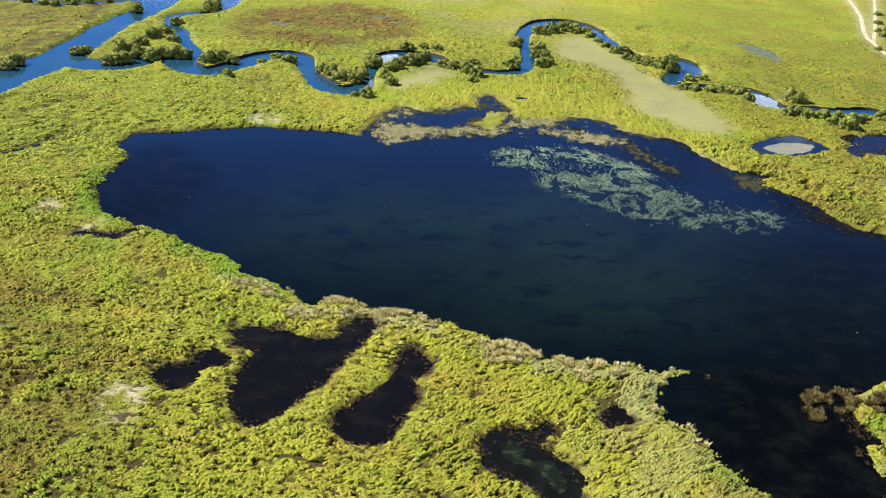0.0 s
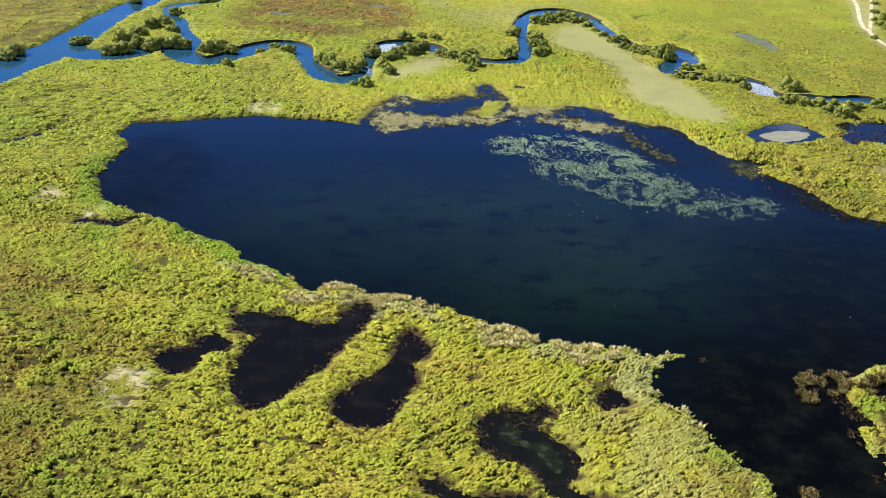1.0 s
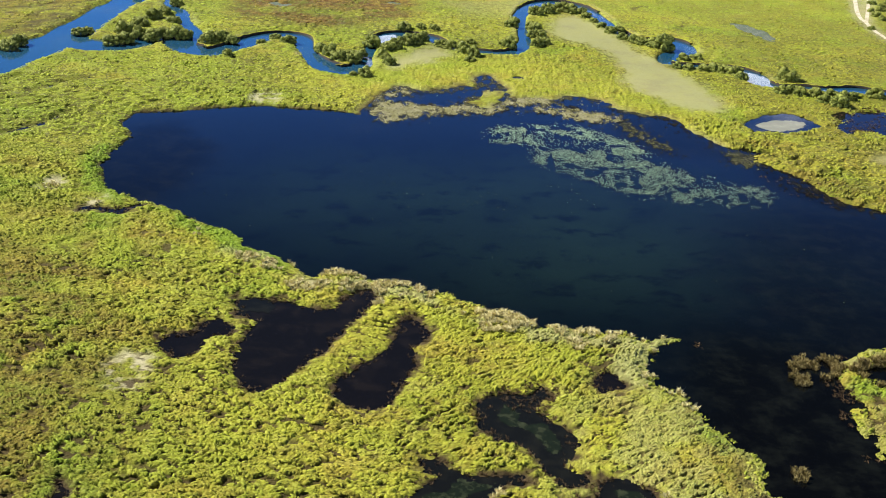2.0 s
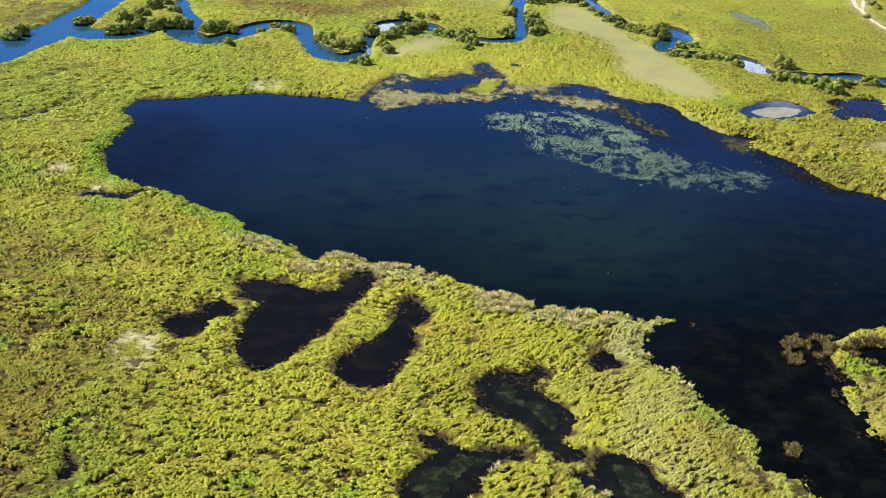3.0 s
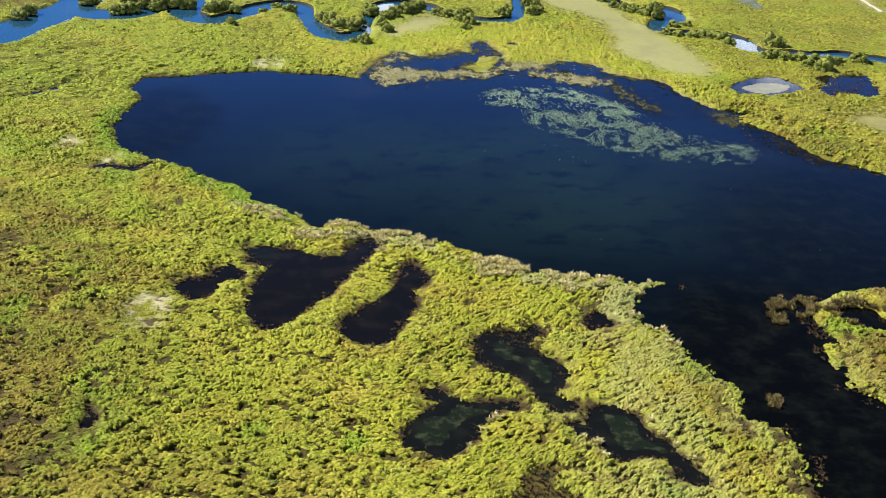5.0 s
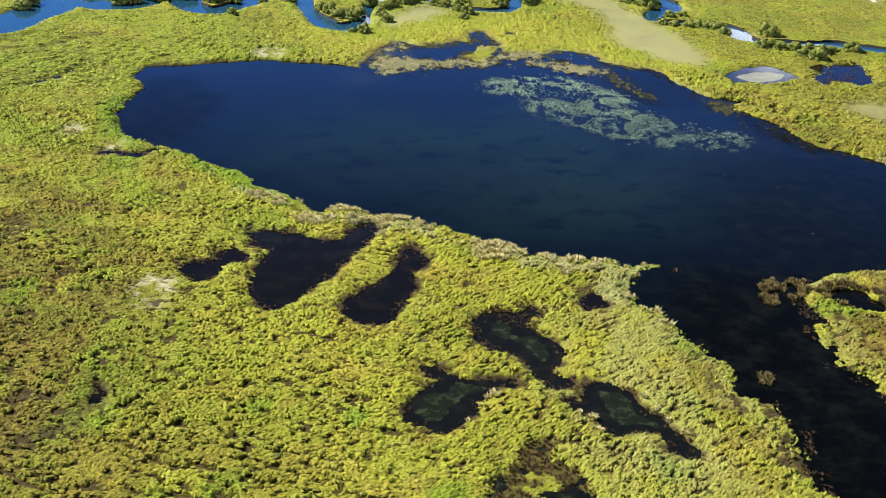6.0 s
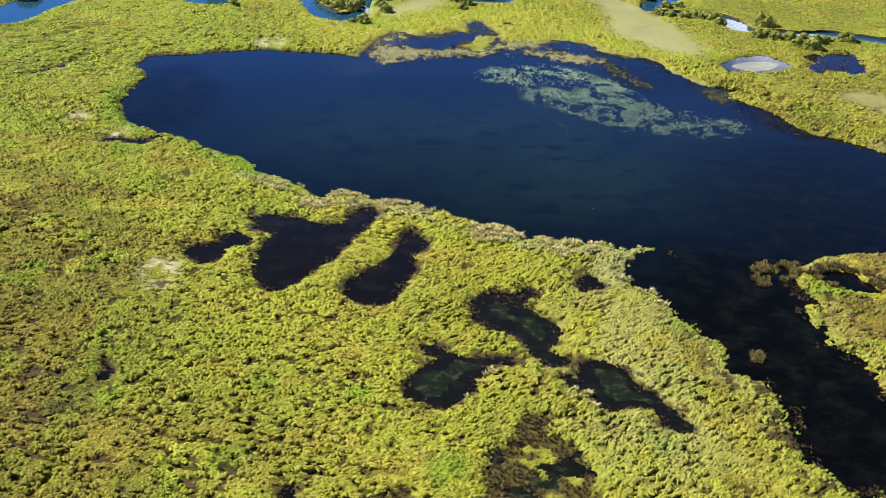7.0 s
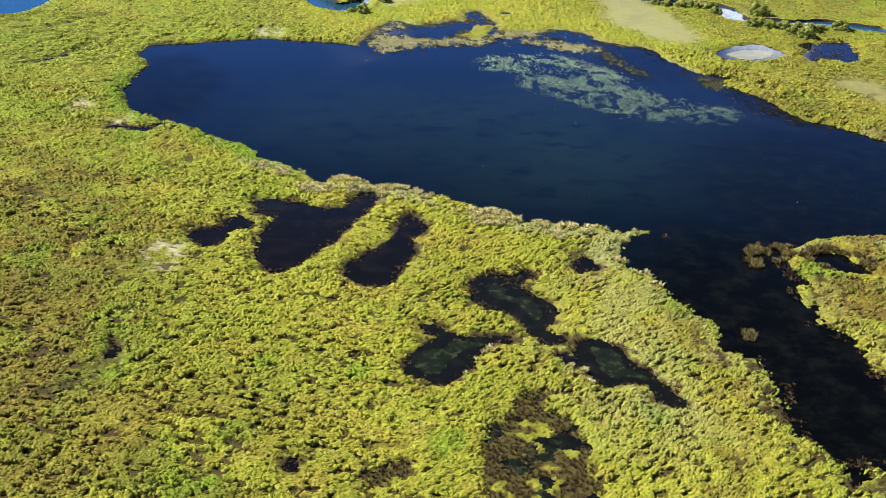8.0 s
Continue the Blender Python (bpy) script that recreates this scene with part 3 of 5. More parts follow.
def rag(x, y, size, seed, octaves=4):
    """Noise for torn edges: turned and swayed, so that no straight run shows."""
    sway = 1.2 * size
    u = 0.81 * x + 0.59 * y + sway * (fractal(x, y, 1.6 * size, seed + 5) - 0.5)
    v = 0.81 * y - 0.59 * x + sway * (fractal(x, y, 1.6 * size, seed + 6) - 0.5)
    return fractal(u, v, size, seed, octaves)


def puffs_of(x, y, size, seed):
    """Rounded heads with sharp clefts between them, from 0 to 1."""
    sway = 0.6 * size
    u = 0.83 * x + 0.56 * y + sway * value_noise(x, y, 1.7 * size, seed + 1)
    v = 0.83 * y - 0.56 * x + sway * value_noise(x, y, 1.7 * size, seed + 2)
    return np.abs(2 * value_noise(u, v, size, seed) - 1)


def comb(x, y):
    """Which way the wind has laid the sedge: 0 to the east, 1 to the north-east."""
    return smooth(x + 30 * (value_noise(x, y, 30.0, 111) - 0.5), -12.0, 22.0)


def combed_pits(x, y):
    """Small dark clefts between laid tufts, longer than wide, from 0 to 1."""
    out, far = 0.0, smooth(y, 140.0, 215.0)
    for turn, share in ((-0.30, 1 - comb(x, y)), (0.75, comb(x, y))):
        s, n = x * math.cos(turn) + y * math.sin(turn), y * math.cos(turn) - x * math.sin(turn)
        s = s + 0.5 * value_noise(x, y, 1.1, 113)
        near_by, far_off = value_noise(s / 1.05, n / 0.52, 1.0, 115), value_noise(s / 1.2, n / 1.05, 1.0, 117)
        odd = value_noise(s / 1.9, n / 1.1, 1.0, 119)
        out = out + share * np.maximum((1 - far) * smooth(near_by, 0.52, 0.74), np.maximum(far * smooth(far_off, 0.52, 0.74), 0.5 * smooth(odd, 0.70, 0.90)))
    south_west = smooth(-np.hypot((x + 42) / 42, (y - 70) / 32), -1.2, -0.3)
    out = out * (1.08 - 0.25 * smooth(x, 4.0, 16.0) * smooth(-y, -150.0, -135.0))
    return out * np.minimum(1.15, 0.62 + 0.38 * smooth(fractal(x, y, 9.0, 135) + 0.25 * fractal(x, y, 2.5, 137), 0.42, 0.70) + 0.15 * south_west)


def smooth(v, low, high):
    t = np.clip((v - low) / (high - low), 0, 1)
    return t * t * (3 - 2 * t)


def rounded(points, steps=4, closed=True):
    """A smooth line through the points (Catmull-Rom); carries widths along."""
    p = np.array(points, float)
    if closed:
        p = np.vstack([p[-1], p, p[0], p[1]])
    else:
        p = np.vstack([2 * p[0] - p[1], p, 2 * p[-1] - p[-2]])
    out = []
    for a, b, c, d in zip(p[:-3], p[1:-2], p[2:-1], p[3:]):
        for t in np.arange(steps) / steps:
            out.append(0.5 * (2 * b + (c - a) * t + (2 * a - 5 * b + 4 * c - d) * t**2 + (3 * b - a - 3 * c + d) * t**3))
    if not closed:
        out.append(p[-2])
    return np.array(out)


FAR_OFF = 60.0


def near_box(x, y, line, margin=14.0):
    low, high = line[:, :2].min(0) - margin, line[:, :2].max(0) + margin
    return np.nonzero((x > low[0]) & (x < high[0]) & (y > low[1]) & (y < high[1]))[0]


def to_segment(px, py, a, b):
    d = b[:2] - a[:2]
    t = np.clip(((px - a[0]) * d[0] + (py - a[1]) * d[1]) / max(d @ d, 1e-9), 0, 1)
    return np.hypot(px - a[0] - t * d[0], py - a[1] - t * d[1]), t


def area_distance(x, y, points):
    """Metres to the edge of a closed area: below 0 inside."""
    line = rounded(points)
    out = np.full(x.shape, FAR_OFF)
    i = near_box(x, y, line)
    px, py = x[i], y[i]
    best, inside = np.full(px.shape, FAR_OFF), np.zeros(px.shape, bool)
    for a, b in zip(line, np.roll(line, -1, 0)):
        best = np.minimum(best, to_segment(px, py, a, b)[0])
        if a[1] != b[1]:
            inside ^= ((a[1] > py) != (b[1] > py)) & (px < (b[0] - a[0]) * (py - a[1]) / (b[1] - a[1]) + a[0])
    out[i] = np.where(inside, -best, best)
    return out


def ribbon_distance(x, y, points, width=None):
    """Metres to the edge of a ribbon: below 0 inside. Its half width is the third number, or the given one."""
    if width is not None:
        points = [(a, b, width) for a, b in points]
    line = rounded(points, closed=False)
    out = np.full(x.shape, FAR_OFF)
    i = near_box(x, y, line)
    px, py = x[i], y[i]
    best = np.full(px.shape, FAR_OFF)
    for a, b in zip(line[:-1], line[1:]):
        d, t = to_segment(px, py, a, b)
        best = np.minimum(best, d - (a[2] + (b[2] - a[2]) * t))
    out[i] = best
    return out


def warped(x, y):
    """The ragged edge that tussocks give to every shore."""
    amount = 1.3
    return (x + amount * (1.5 * (fractal(x, y, 5.0, 3) - 0.5) + 0.9 * (fractal(x, y, 1.6, 5) - 0.5)),
            y + amount * (2.4 * (fractal(x, y, 5.0, 7) - 0.5) + 1.4 * (fractal(x, y, 1.6, 9) - 0.5)))


def lake_distance(x, y):
    out = np.maximum(area_distance(x, y, LAKE), -area_distance(x, y, ISLAND))
    out = out - 3.4 * (fractal(x, y, 1.7, 121, 2) - 0.36) * smooth(-np.hypot((x - 57) / 9, (y - 122) / 28), -1.1, -0.6)
    out = out - 1.6 * (fractal(x, y, 1.5, 123, 2) - 0.45) * smooth(x, 28, 36) * smooth(-y, -150, -140) * (x < 52)
    for area in (ISLE_INLET, FRINGE):
        out = np.minimum(out, area_distance(x, y, area))
    torn = 12.0 * (fractal(0.35 * x, 0.8 * y, 2.6, 155, 5) - 0.44)
    out = np.minimum(out, area_distance(x, y, SHALLOWS) + torn)
    return np.maximum(out, -area_distance(x, y, GRASS_ISLET) - 6.0 * (fractal(x, 0.6 * y, 2.2, 185) - 0.45))


def river_distance(x, y):
    out = ribbon_distance(x, y, RIVER_MAIN)
    for line in (RIVER_BRANCH, RIVER_MID, RIVER_EAST, RIVER_NORTH):
        out = np.minimum(out, ribbon_distance(x, y, line))
    return out


PEAT_PONDS = [POND_FAN, POND_LONG, POND_WEST, NOOK, POND_EAST]
ALGAE_PONDS = [POND_BOOT, POND_HEART, POND_TAIL]
FAR_PONDS = [POND_OVAL, POOL_FAR]
FEN_POOLS = [(-31, 387, 1.6), (-24.8, 380, 1.3), (-59, 366, 1.2), (-62.5, 368, 0.8), (-33.5, 383, 0.8)]
# shaded hollow in the sedge, drawn as a small black water sheet
STREAK_SHADE = [(-42.9, 99.6), (-42.9, 102.3), (-42.3, 103.0), (-41.1, 101.0), (-41.4, 99.7)]


def pond_distance(x, y):
    out = np.full(x.shape, FAR_OFF)
    out = np.minimum(out, area_distance(x, y, POOL_FAR) + 6.0 * (fractal(x, 0.5 * y, 3.0, 139) - 0.40))
    for area in PEAT_PONDS[:-1] + ALGAE_PONDS + [POND_OVAL]:
        out = np.minimum(out, area_distance(x, y, area))
    out = np.minimum(out, area_distance(x, y, POND_EAST) + 7.0 * (fractal(x, 0.5 * y, 3.0, 125) - 0.42))
    for cx, cy, r in FEN_POOLS:
        out = np.minimum(out, np.hypot((x - cx) / 1.6, (y - cy) / 1.4) - r + 2.0 * (fractal(x, y, 2.2, 157) - 0.5))
    out = np.minimum(out, area_distance(x, y, STREAK_SHADE))
    for line, width in ((CRACK, 0.4), (STREAM_A, 0.25), (STREAM_B, 0.1)):
        out = np.minimum(out, ribbon_distance(x, y, line, width))
    return np.minimum(out, np.minimum(np.hypot(x + 15.3, y - 78.1) - 0.8, np.hypot((x - 12.8) / 2.2, y - 297) - 0.8))


def marsh_islets(x, y):
    """Metres outside the sedge islets of the marsh: below 0 on them."""
    out = np.full(x.shape, FAR_OFF)
    for cx, cy, r in MARSH_ISLETS:
        out = np.minimum(out, np.hypot(x - cx, 0.6 * (y - cy)) - r)
    return out + 4.5 * (fractal(x, y, 1.5, 33, 3) - 0.5)


def survey(x, y):
    """Heights and kinds of growth at the given places."""
    wx, wy = warped(x, y)
    lake, river, pond = lake_distance(wx, wy), river_distance(x + 0.3 * (wx - x), y + 0.3 * (wy - y)), pond_distance(wx, wy)
    marsh = area_distance(wx, wy, MARSH)
    # the marsh: sedge islets between small pools
    pool = np.where(marsh < 0.5, (fractal(x, y, 2.6, 31, 4) - 0.355) * 8.0, FAR_OFF)
    fringe = area_distance(wx, wy, FRINGE)
    streak = area_distance(wx, wy, MARSH_STREAK)
    pool = np.minimum(pool, np.where(streak < 0.0, (fractal(x, y, 2.0, 35) - 0.42) * 6.0, FAR_OFF))
    marsh = np.minimum(marsh, streak)
    shore = np.minimum(np.minimum(lake, river), np.minimum(pond, np.maximum(pool, marsh)))
    kind = {"shore": shore, "lake": lake, "river": river, "pond": pond, "marsh": marsh}
    ragged = 3.2 * (fractal(x, y, 1.6, 37, 3) - 0.5)
    near_pond = smooth(-(pond + 1.1 * ragged), -1.5, 0.1) * ((y < 190) | (x < -45) & (y < 300)) * (1 - 0.6 * smooth(-x, 76, 84))
    # streak and left patch: sedge shade painted in the peat tone
    dark = np.minimum(area_distance(wx, wy, DARK_STREAK), np.minimum(area_distance(wx, wy, LEFTDARK), area_distance(wx, wy, BROWNSPOT)))
    # peat edge of the north lake shore, its dark shadow line painted in
    near_pond = np.maximum(near_pond, 0.9 * smooth(-(lake + 1.1 * ragged), -1.4, 0.0) * (y > 200) * (x < 12))
    near_pond = np.maximum(near_pond, 0.9 * smooth(-area_distance(wx, wy, DARK_STREAK) + 1.0 * ragged, -0.2, 0.9) * smooth(fractal(x, y, 2.2, 161), 0.36, 0.56))
    for cx, cy, r in DARK_HOLES:
        near_pond = np.maximum(near_pond, 0.85 * smooth(0.7 * r - np.hypot(wx - cx, 0.7 * (wy - cy)) + 0.9 * ragged, -0.3, 0.5))
    spit_edge = smooth(x, 33, 38) * smooth(-y, -124, -112) * (x < 54)
    near_pond = np.maximum(near_pond, 0.95 * spit_edge * smooth(-(lake - 2.6 + 2.4 * ragged), -1.6, 0.3) * smooth(fractal(x, y, 2.4, 169), 0.42, 0.58))
    kind["peat"] = np.clip(np.maximum(near_pond, np.maximum(0.84 * smooth(-marsh, -0.3, 0.8) * (1 - 0.9 * smooth(-marsh_islets(x, y), -0.4, 0.4)), 0.70 * smooth(-dark + 2.0 * ragged, 0.5, 1.6) * smooth(fractal(x, y, 1.3, 143), 0.40, 0.62))), 0, 1)
    for line in RIDGES:
        kind["peat"] = np.maximum(kind["peat"], 0.75 * smooth(-ribbon_distance(wx, wy, line, 0.5), -1.6, 0.4) * smooth(fractal(x, y, 3.0, 163), 0.40, 0.60))
    west = smooth(-x, 108, 117) * smooth(y, 290, 310)
    kind["peat"] = np.maximum(kind["peat"], 0.70 * west * smooth(rag(x, 0.6 * y, 1.8, 167), 0.50, 0.60))
    tan = np.minimum(area_distance(wx, wy, TAN_MEADOW), np.minimum(area_distance(wx, wy, TAN_B), area_distance(wx, wy, TAN_C)))
    bank = 1.2 * smooth(-np.abs(lake - 2.5), -5.0, -1.0) * smooth(fractal(x, y, 7.0, 41), 0.38, 0.62) * (y < 215) * (0.35 + 0.65 * smooth(y, 118, 140)) * smooth(x, -44, -36)
    wet = smooth(-fringe, -3.0, 0.5)
    spit = 0.44 * smooth(-np.hypot((x - 29) / 18, (y - 112) / 34), -1.15, -0.5) * smooth(fractal(x, y, 5.0, 177), 0.25, 0.55)
    kind["straw"] = np.clip(np.maximum(0.95 * smooth(-tan + 1.6 * ragged, -4.0, 3.0), np.maximum(0.62 * bank, np.maximum(spit, 0.7 * wet * smooth(fractal(x, y, 7.0, 43), 0.3, 0.5)))), 0, 1)
    kind["straw"] = np.maximum(kind["straw"], 0.45 * smooth(-np.hypot((x - 5) / 38, (y - 410) / 48), -1.2, -0.5) * smooth(fractal(x, y, 12.0, 175), 0.3, 0.6))
    kind["fringe"] = wet
    kind["rust"] = smooth(-area_distance(x + 3 * (wx - x), y + 3 * (wy - y), RED_FEN), -6.0, 3.0) * smooth(fractal(x, y, 7.0, 47), 0.15, 0.40)
    # brown sedge far left and bottom left, also darkened to paint in vignetting
    kind["rust"] = np.maximum(kind["rust"], 0.55 * smooth(-x, 108, 117) * smooth(y, 290, 310) * smooth(fractal(x, y, 9.0, 48), 0.3, 0.55))
    brown = 0.65 * smooth(-np.hypot((x + 42) / 44, (y - 70) / 36), -1.2, -0.2) * smooth(fractal(x, y, 7.0, 49), 0.25, 0.6)
    brown = np.maximum(brown, 0.6 * wet * smooth(fractal(x, y, 6.0, 45), 0.45, 0.65))
    brown = np.maximum(brown, 0.85 * smooth(x, 52, 62) * smooth(-y, -172, -160) * smooth(fractal(x, y, 5.0, 46), 0.36, 0.60))
    brown = np.maximum(brown, 0.7 * smooth(x, 52, 70) * smooth(-lake, -22, -3) * (y > 175) * (y < 275) * smooth(fractal(x, y, 7.0, 44), 0.3, 0.6))
    brown = np.maximum(brown, 0.55 * smooth(-ribbon_distance(wx, wy, BROWN_BAND), -1.5, 1.0) * smooth(fractal(x, y, 2.5, 59), 0.3, 0.6))
    # browner flanks, left and right, with edge vignetting painted into them
    brown = np.maximum(brown, 0.72 * smooth(-x - 0.10 * y, 18, 42) * smooth(-y, -215, -150) * smooth(fractal(x, y, 5.0, 147), 0.25, 0.6))
    brown = np.maximum(brown, 0.35 * smooth(x, 55, 90) * (y > 170) * smooth(fractal(x, y, 8.0, 149), 0.25, 0.6))
    brown = np.maximum(brown, 0.6 * smooth(x - 0.25 * y, 35, 42) * smooth(y, 395, 420))
    kind["rust"] = np.maximum(kind["rust"], brown)
    lush = smooth(fractal(x, y, 16.0, 51), 0.62, 0.78) * (0.15 + 0.45 * smooth(y, 130, 190))
    for cx, cy, r in LUSH_SPOTS:
        lush = np.maximum(lush, 0.85 * smooth(r - np.hypot(wx - cx, 0.7 * (wy - cy)) + 3.0 * (fractal(x, y, 2.5, 57) - 0.5), -0.8, 1.6))
    lush = np.maximum(lush, 0.95 * smooth(-np.abs(lake - 1.8), -4.5, -1.2) * smooth(-x, 20, 30) * (y < 225) * smooth(fractal(x, y, 8.0, 165), 0.30, 0.5))
    lush = np.maximum(lush, 0.8 * smooth(0.5 - area_distance(wx, wy, MOSS_PATCH), -0.5, 0.6))
    lush = np.maximum(lush, 0.8 * smooth(-np.hypot((x + 46) / 2.2, (y - 358) * 0.8), -6.0, -1.0))
    lush = np.maximum(lush, 0.9 * smooth(-np.hypot(x + 66, (y - 203) * 0.5), -8.0, -2.0))
    lush = np.maximum(lush, 0.8 * smooth(-np.hypot((x + 29), (y - 172) * 0.6), -5.0, -1.0))
    lush = np.maximum(lush, smooth(y, 185, 235) * (0.10 + 0.32 * smooth(fractal(x, y, 22.0, 56), 0.3, 0.65)) * (1 - 0.9 * smooth(x, 25, 55) * smooth(-y, -275, -245)) * (1 - 0.55 * smooth(x, -20, 40)))
    lush = np.maximum(lush, 0.42 * smooth(-x, 22, 55) * smooth(y, 125, 165) * smooth(-y, -300, -260) * smooth(fractal(x, y, 12.0, 173), 0.25, 0.55))
    lush = np.maximum(lush, 0.40 * smooth(x, 60, 85) * smooth(y, 280, 300) * smooth(fractal(x, y, 14.0, 171), 0.25, 0.55))
    lush = np.maximum(lush, 0.45 * smooth(y, 325, 370) * smooth(fractal(x, y, 45.0, 55), 0.3, 0.6))
    lush = np.maximum(lush, 0.6 * smooth(-ribbon_distance(wx, wy, GREEN_BAND, 2.0), -3.5, 1.0) * smooth(fractal(x, y, 4.0, 187), 0.28, 0.55))
    lush = np.maximum(lush, 0.32 * smooth(-x, 15, 45) * smooth(-y, -150, -120) * smooth(fractal(x, y, 10.0, 191), 0.30, 0.60))
    kind["rust"] = kind["rust"] * (1 - 0.7 * smooth(-np.hypot((x + 46) / 2.2, (y - 358) * 0.8), -6.0, -1.0))
    kind["lush"] = np.maximum(lush, 0.8 * smooth(3.0 * (fractal(x, y, 3.0, 58) - 0.5) - area_distance(wx, wy, DARK_STREAK), -3.0, 0.2))
    sand = 0.35 * smooth(-np.minimum(ribbon_distance(x, y, TRACK_A, 1.0), ribbon_distance(x, y, TRACK_B, 0.8)), -2.5, 0.0)
    sand = np.maximum(sand, 0.16 * smooth(-np.abs(river - 1.0), -1.2, -0.3) * smooth(fractal(x, y, 16.0, 159), 0.50, 0.62))
    pale = np.full(x.shape, FAR_OFF)
    for (cx, cy), r in zip(WHITE, (2.5, 1.8, 3.0, 0.2, 1.6)):
        pale = np.minimum(pale, np.hypot(wx - cx, (wy - cy) * 0.7) - r)
    rough = 1 - 0.85 * np.maximum(np.maximum(sand, smooth(-pale, -2.0, 0.6)), kind["straw"] * (y > 240))
    pits = combed_pits(x, y) * smooth(y, 20, 62) * smooth(-y, -420, -330) * (1 - kind["straw"] * (y > 240))
    shag = 0.66 * (1 - pits) + 0.07 * puffs_of(x, y, 1.1, 65) + 0.22 * lattice(np.floor(x / 0.28), np.floor(y / 0.30), 67)
    lively = (0.75 + 0.5 * smooth(fractal(x, y, 11.0, 69), 0.28, 0.68)) * (1 + 0.25 * smooth(y, 165, 200) - 0.35 * smooth(y, 215, 300)) * (1 - 0.5 * kind["peat"])
    lively = lively * smooth(y, 20, 62) * smooth(-np.abs(x), -190, -130) * smooth(-y, -620, -480)
    swell = 0.4 * (fractal(x, y, 40.0, 61) - 0.5) + 0.60 * shag * lively
    rise = smooth(np.minimum(shore, marsh + 0.8), -0.2, 2.4)
    high = 0.06 + 0.12 * rise + 0.35 * smooth(-river, -5.0, 0.0) + (0.25 + 0.75 * rise) * np.maximum(0.0, rough * swell)
    high = 0.07 + (high - 0.06) * (1 - 0.85 * wet)
    kind["z"] = -0.9 + smooth(shore, -0.9, 0.4) * (0.9 + high)
    kind["rise"] = rise
    # pit floors take the peat tone: wet peat plus painted shade
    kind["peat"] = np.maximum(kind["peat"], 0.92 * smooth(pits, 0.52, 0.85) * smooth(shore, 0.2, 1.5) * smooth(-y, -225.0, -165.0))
    kind["pits"] = pits
    kind["sand"] = np.maximum(sand, 0.65 * smooth(-pale, -2.2, 0.6) * smooth(fractal(x, y, 1.6, 53), 0.35, 0.65))
    return kind


# ---- large structure ----
def object_of(name, bm_or_mesh, material, label, category, kind="structure"):
    mesh = bm_or_mesh
    if isinstance(mesh, bmesh.types.BMesh):
        mesh = bpy.data.meshes.new(name)
        bm_or_mesh.to_mesh(mesh)
        bm_or_mesh.free()
    mesh.materials.append(material)
    return tagged(new(name, mesh), label, category, kind=kind)


def mesh_of(name, verts, faces, sides):
    """A mesh from arrays of corners and faces that all have as many sides."""
    mesh = bpy.data.meshes.new(name)
    faces = np.asarray(faces, np.int32).reshape(-1, sides)
    mesh.vertices.add(len(verts))
    mesh.vertices.foreach_set("co", np.asarray(verts, np.float32).ravel())
    mesh.loops.add(faces.size)
    mesh.loops.foreach_set("vertex_index", faces.ravel())
    mesh.polygons.add(len(faces))
    mesh.polygons.foreach_set("loop_start", np.arange(0, faces.size, sides, dtype=np.int32))
    mesh.update(calc_edges=True)
    mesh.validate()
    return mesh


def carry(mesh, kind, keys=("peat", "straw", "rust", "lush", "sand")):
    for key in keys:
        mesh.attributes.new(key, "FLOAT", "POINT").data.foreach_set("value", np.asarray(kind[key], np.float32))


def steps_out(start, step, even, growth, end):
    out, at = [], start
    while at < end:
        at += step
        out.append(at)
        if at - start > even:
            step *= growth
    return out


def build_ground():
    side = steps_out(0, 0.31, 50, 1.028, 4200)
    xs = np.array([-v for v in side[::-1]] + [0] + side)
    south = steps_out(0, 0.30, 24, 1.035, 170)
    south += steps_out(south[-1], 5.0, 5, 1.12, 2500)
    north = steps_out(78, 0.33, 60, 1.0072, 500)
    far = steps_out(north[-1], 3.0, 5, 1.06, 4500)
    ys = np.array([78 - v for v in south[::-1]] + [78] + north + far)
    gx, gy = np.meshgrid(xs, ys)
    x, y = gx.ravel(), gy.ravel()
    kind = survey(x, y)
    z = kind["z"]
    count = len(xs)
    a = (np.arange(len(ys) - 1)[:, None] * count + np.arange(count - 1)).ravel()
    mesh = mesh_of("ground", np.c_[x, y, z], np.c_[a, a + 1, a + count + 1, a + count], 4)
    mesh.polygons.foreach_set("use_smooth", y[a] > 270)
    # only under dense tufts, where shade is painted into the gaps
    kind["litter_shade"] = 0.10 * smooth(-y, -235.0, -190.0) * smooth(y, 50.0, 65.0)
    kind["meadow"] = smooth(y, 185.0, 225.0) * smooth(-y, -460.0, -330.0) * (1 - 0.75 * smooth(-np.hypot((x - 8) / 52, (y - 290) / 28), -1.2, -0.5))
    carry(mesh, kind, ("peat", "straw", "rust", "lush", "sand", "litter_shade", "meadow"))
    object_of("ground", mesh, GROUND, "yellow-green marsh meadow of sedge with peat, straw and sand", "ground")


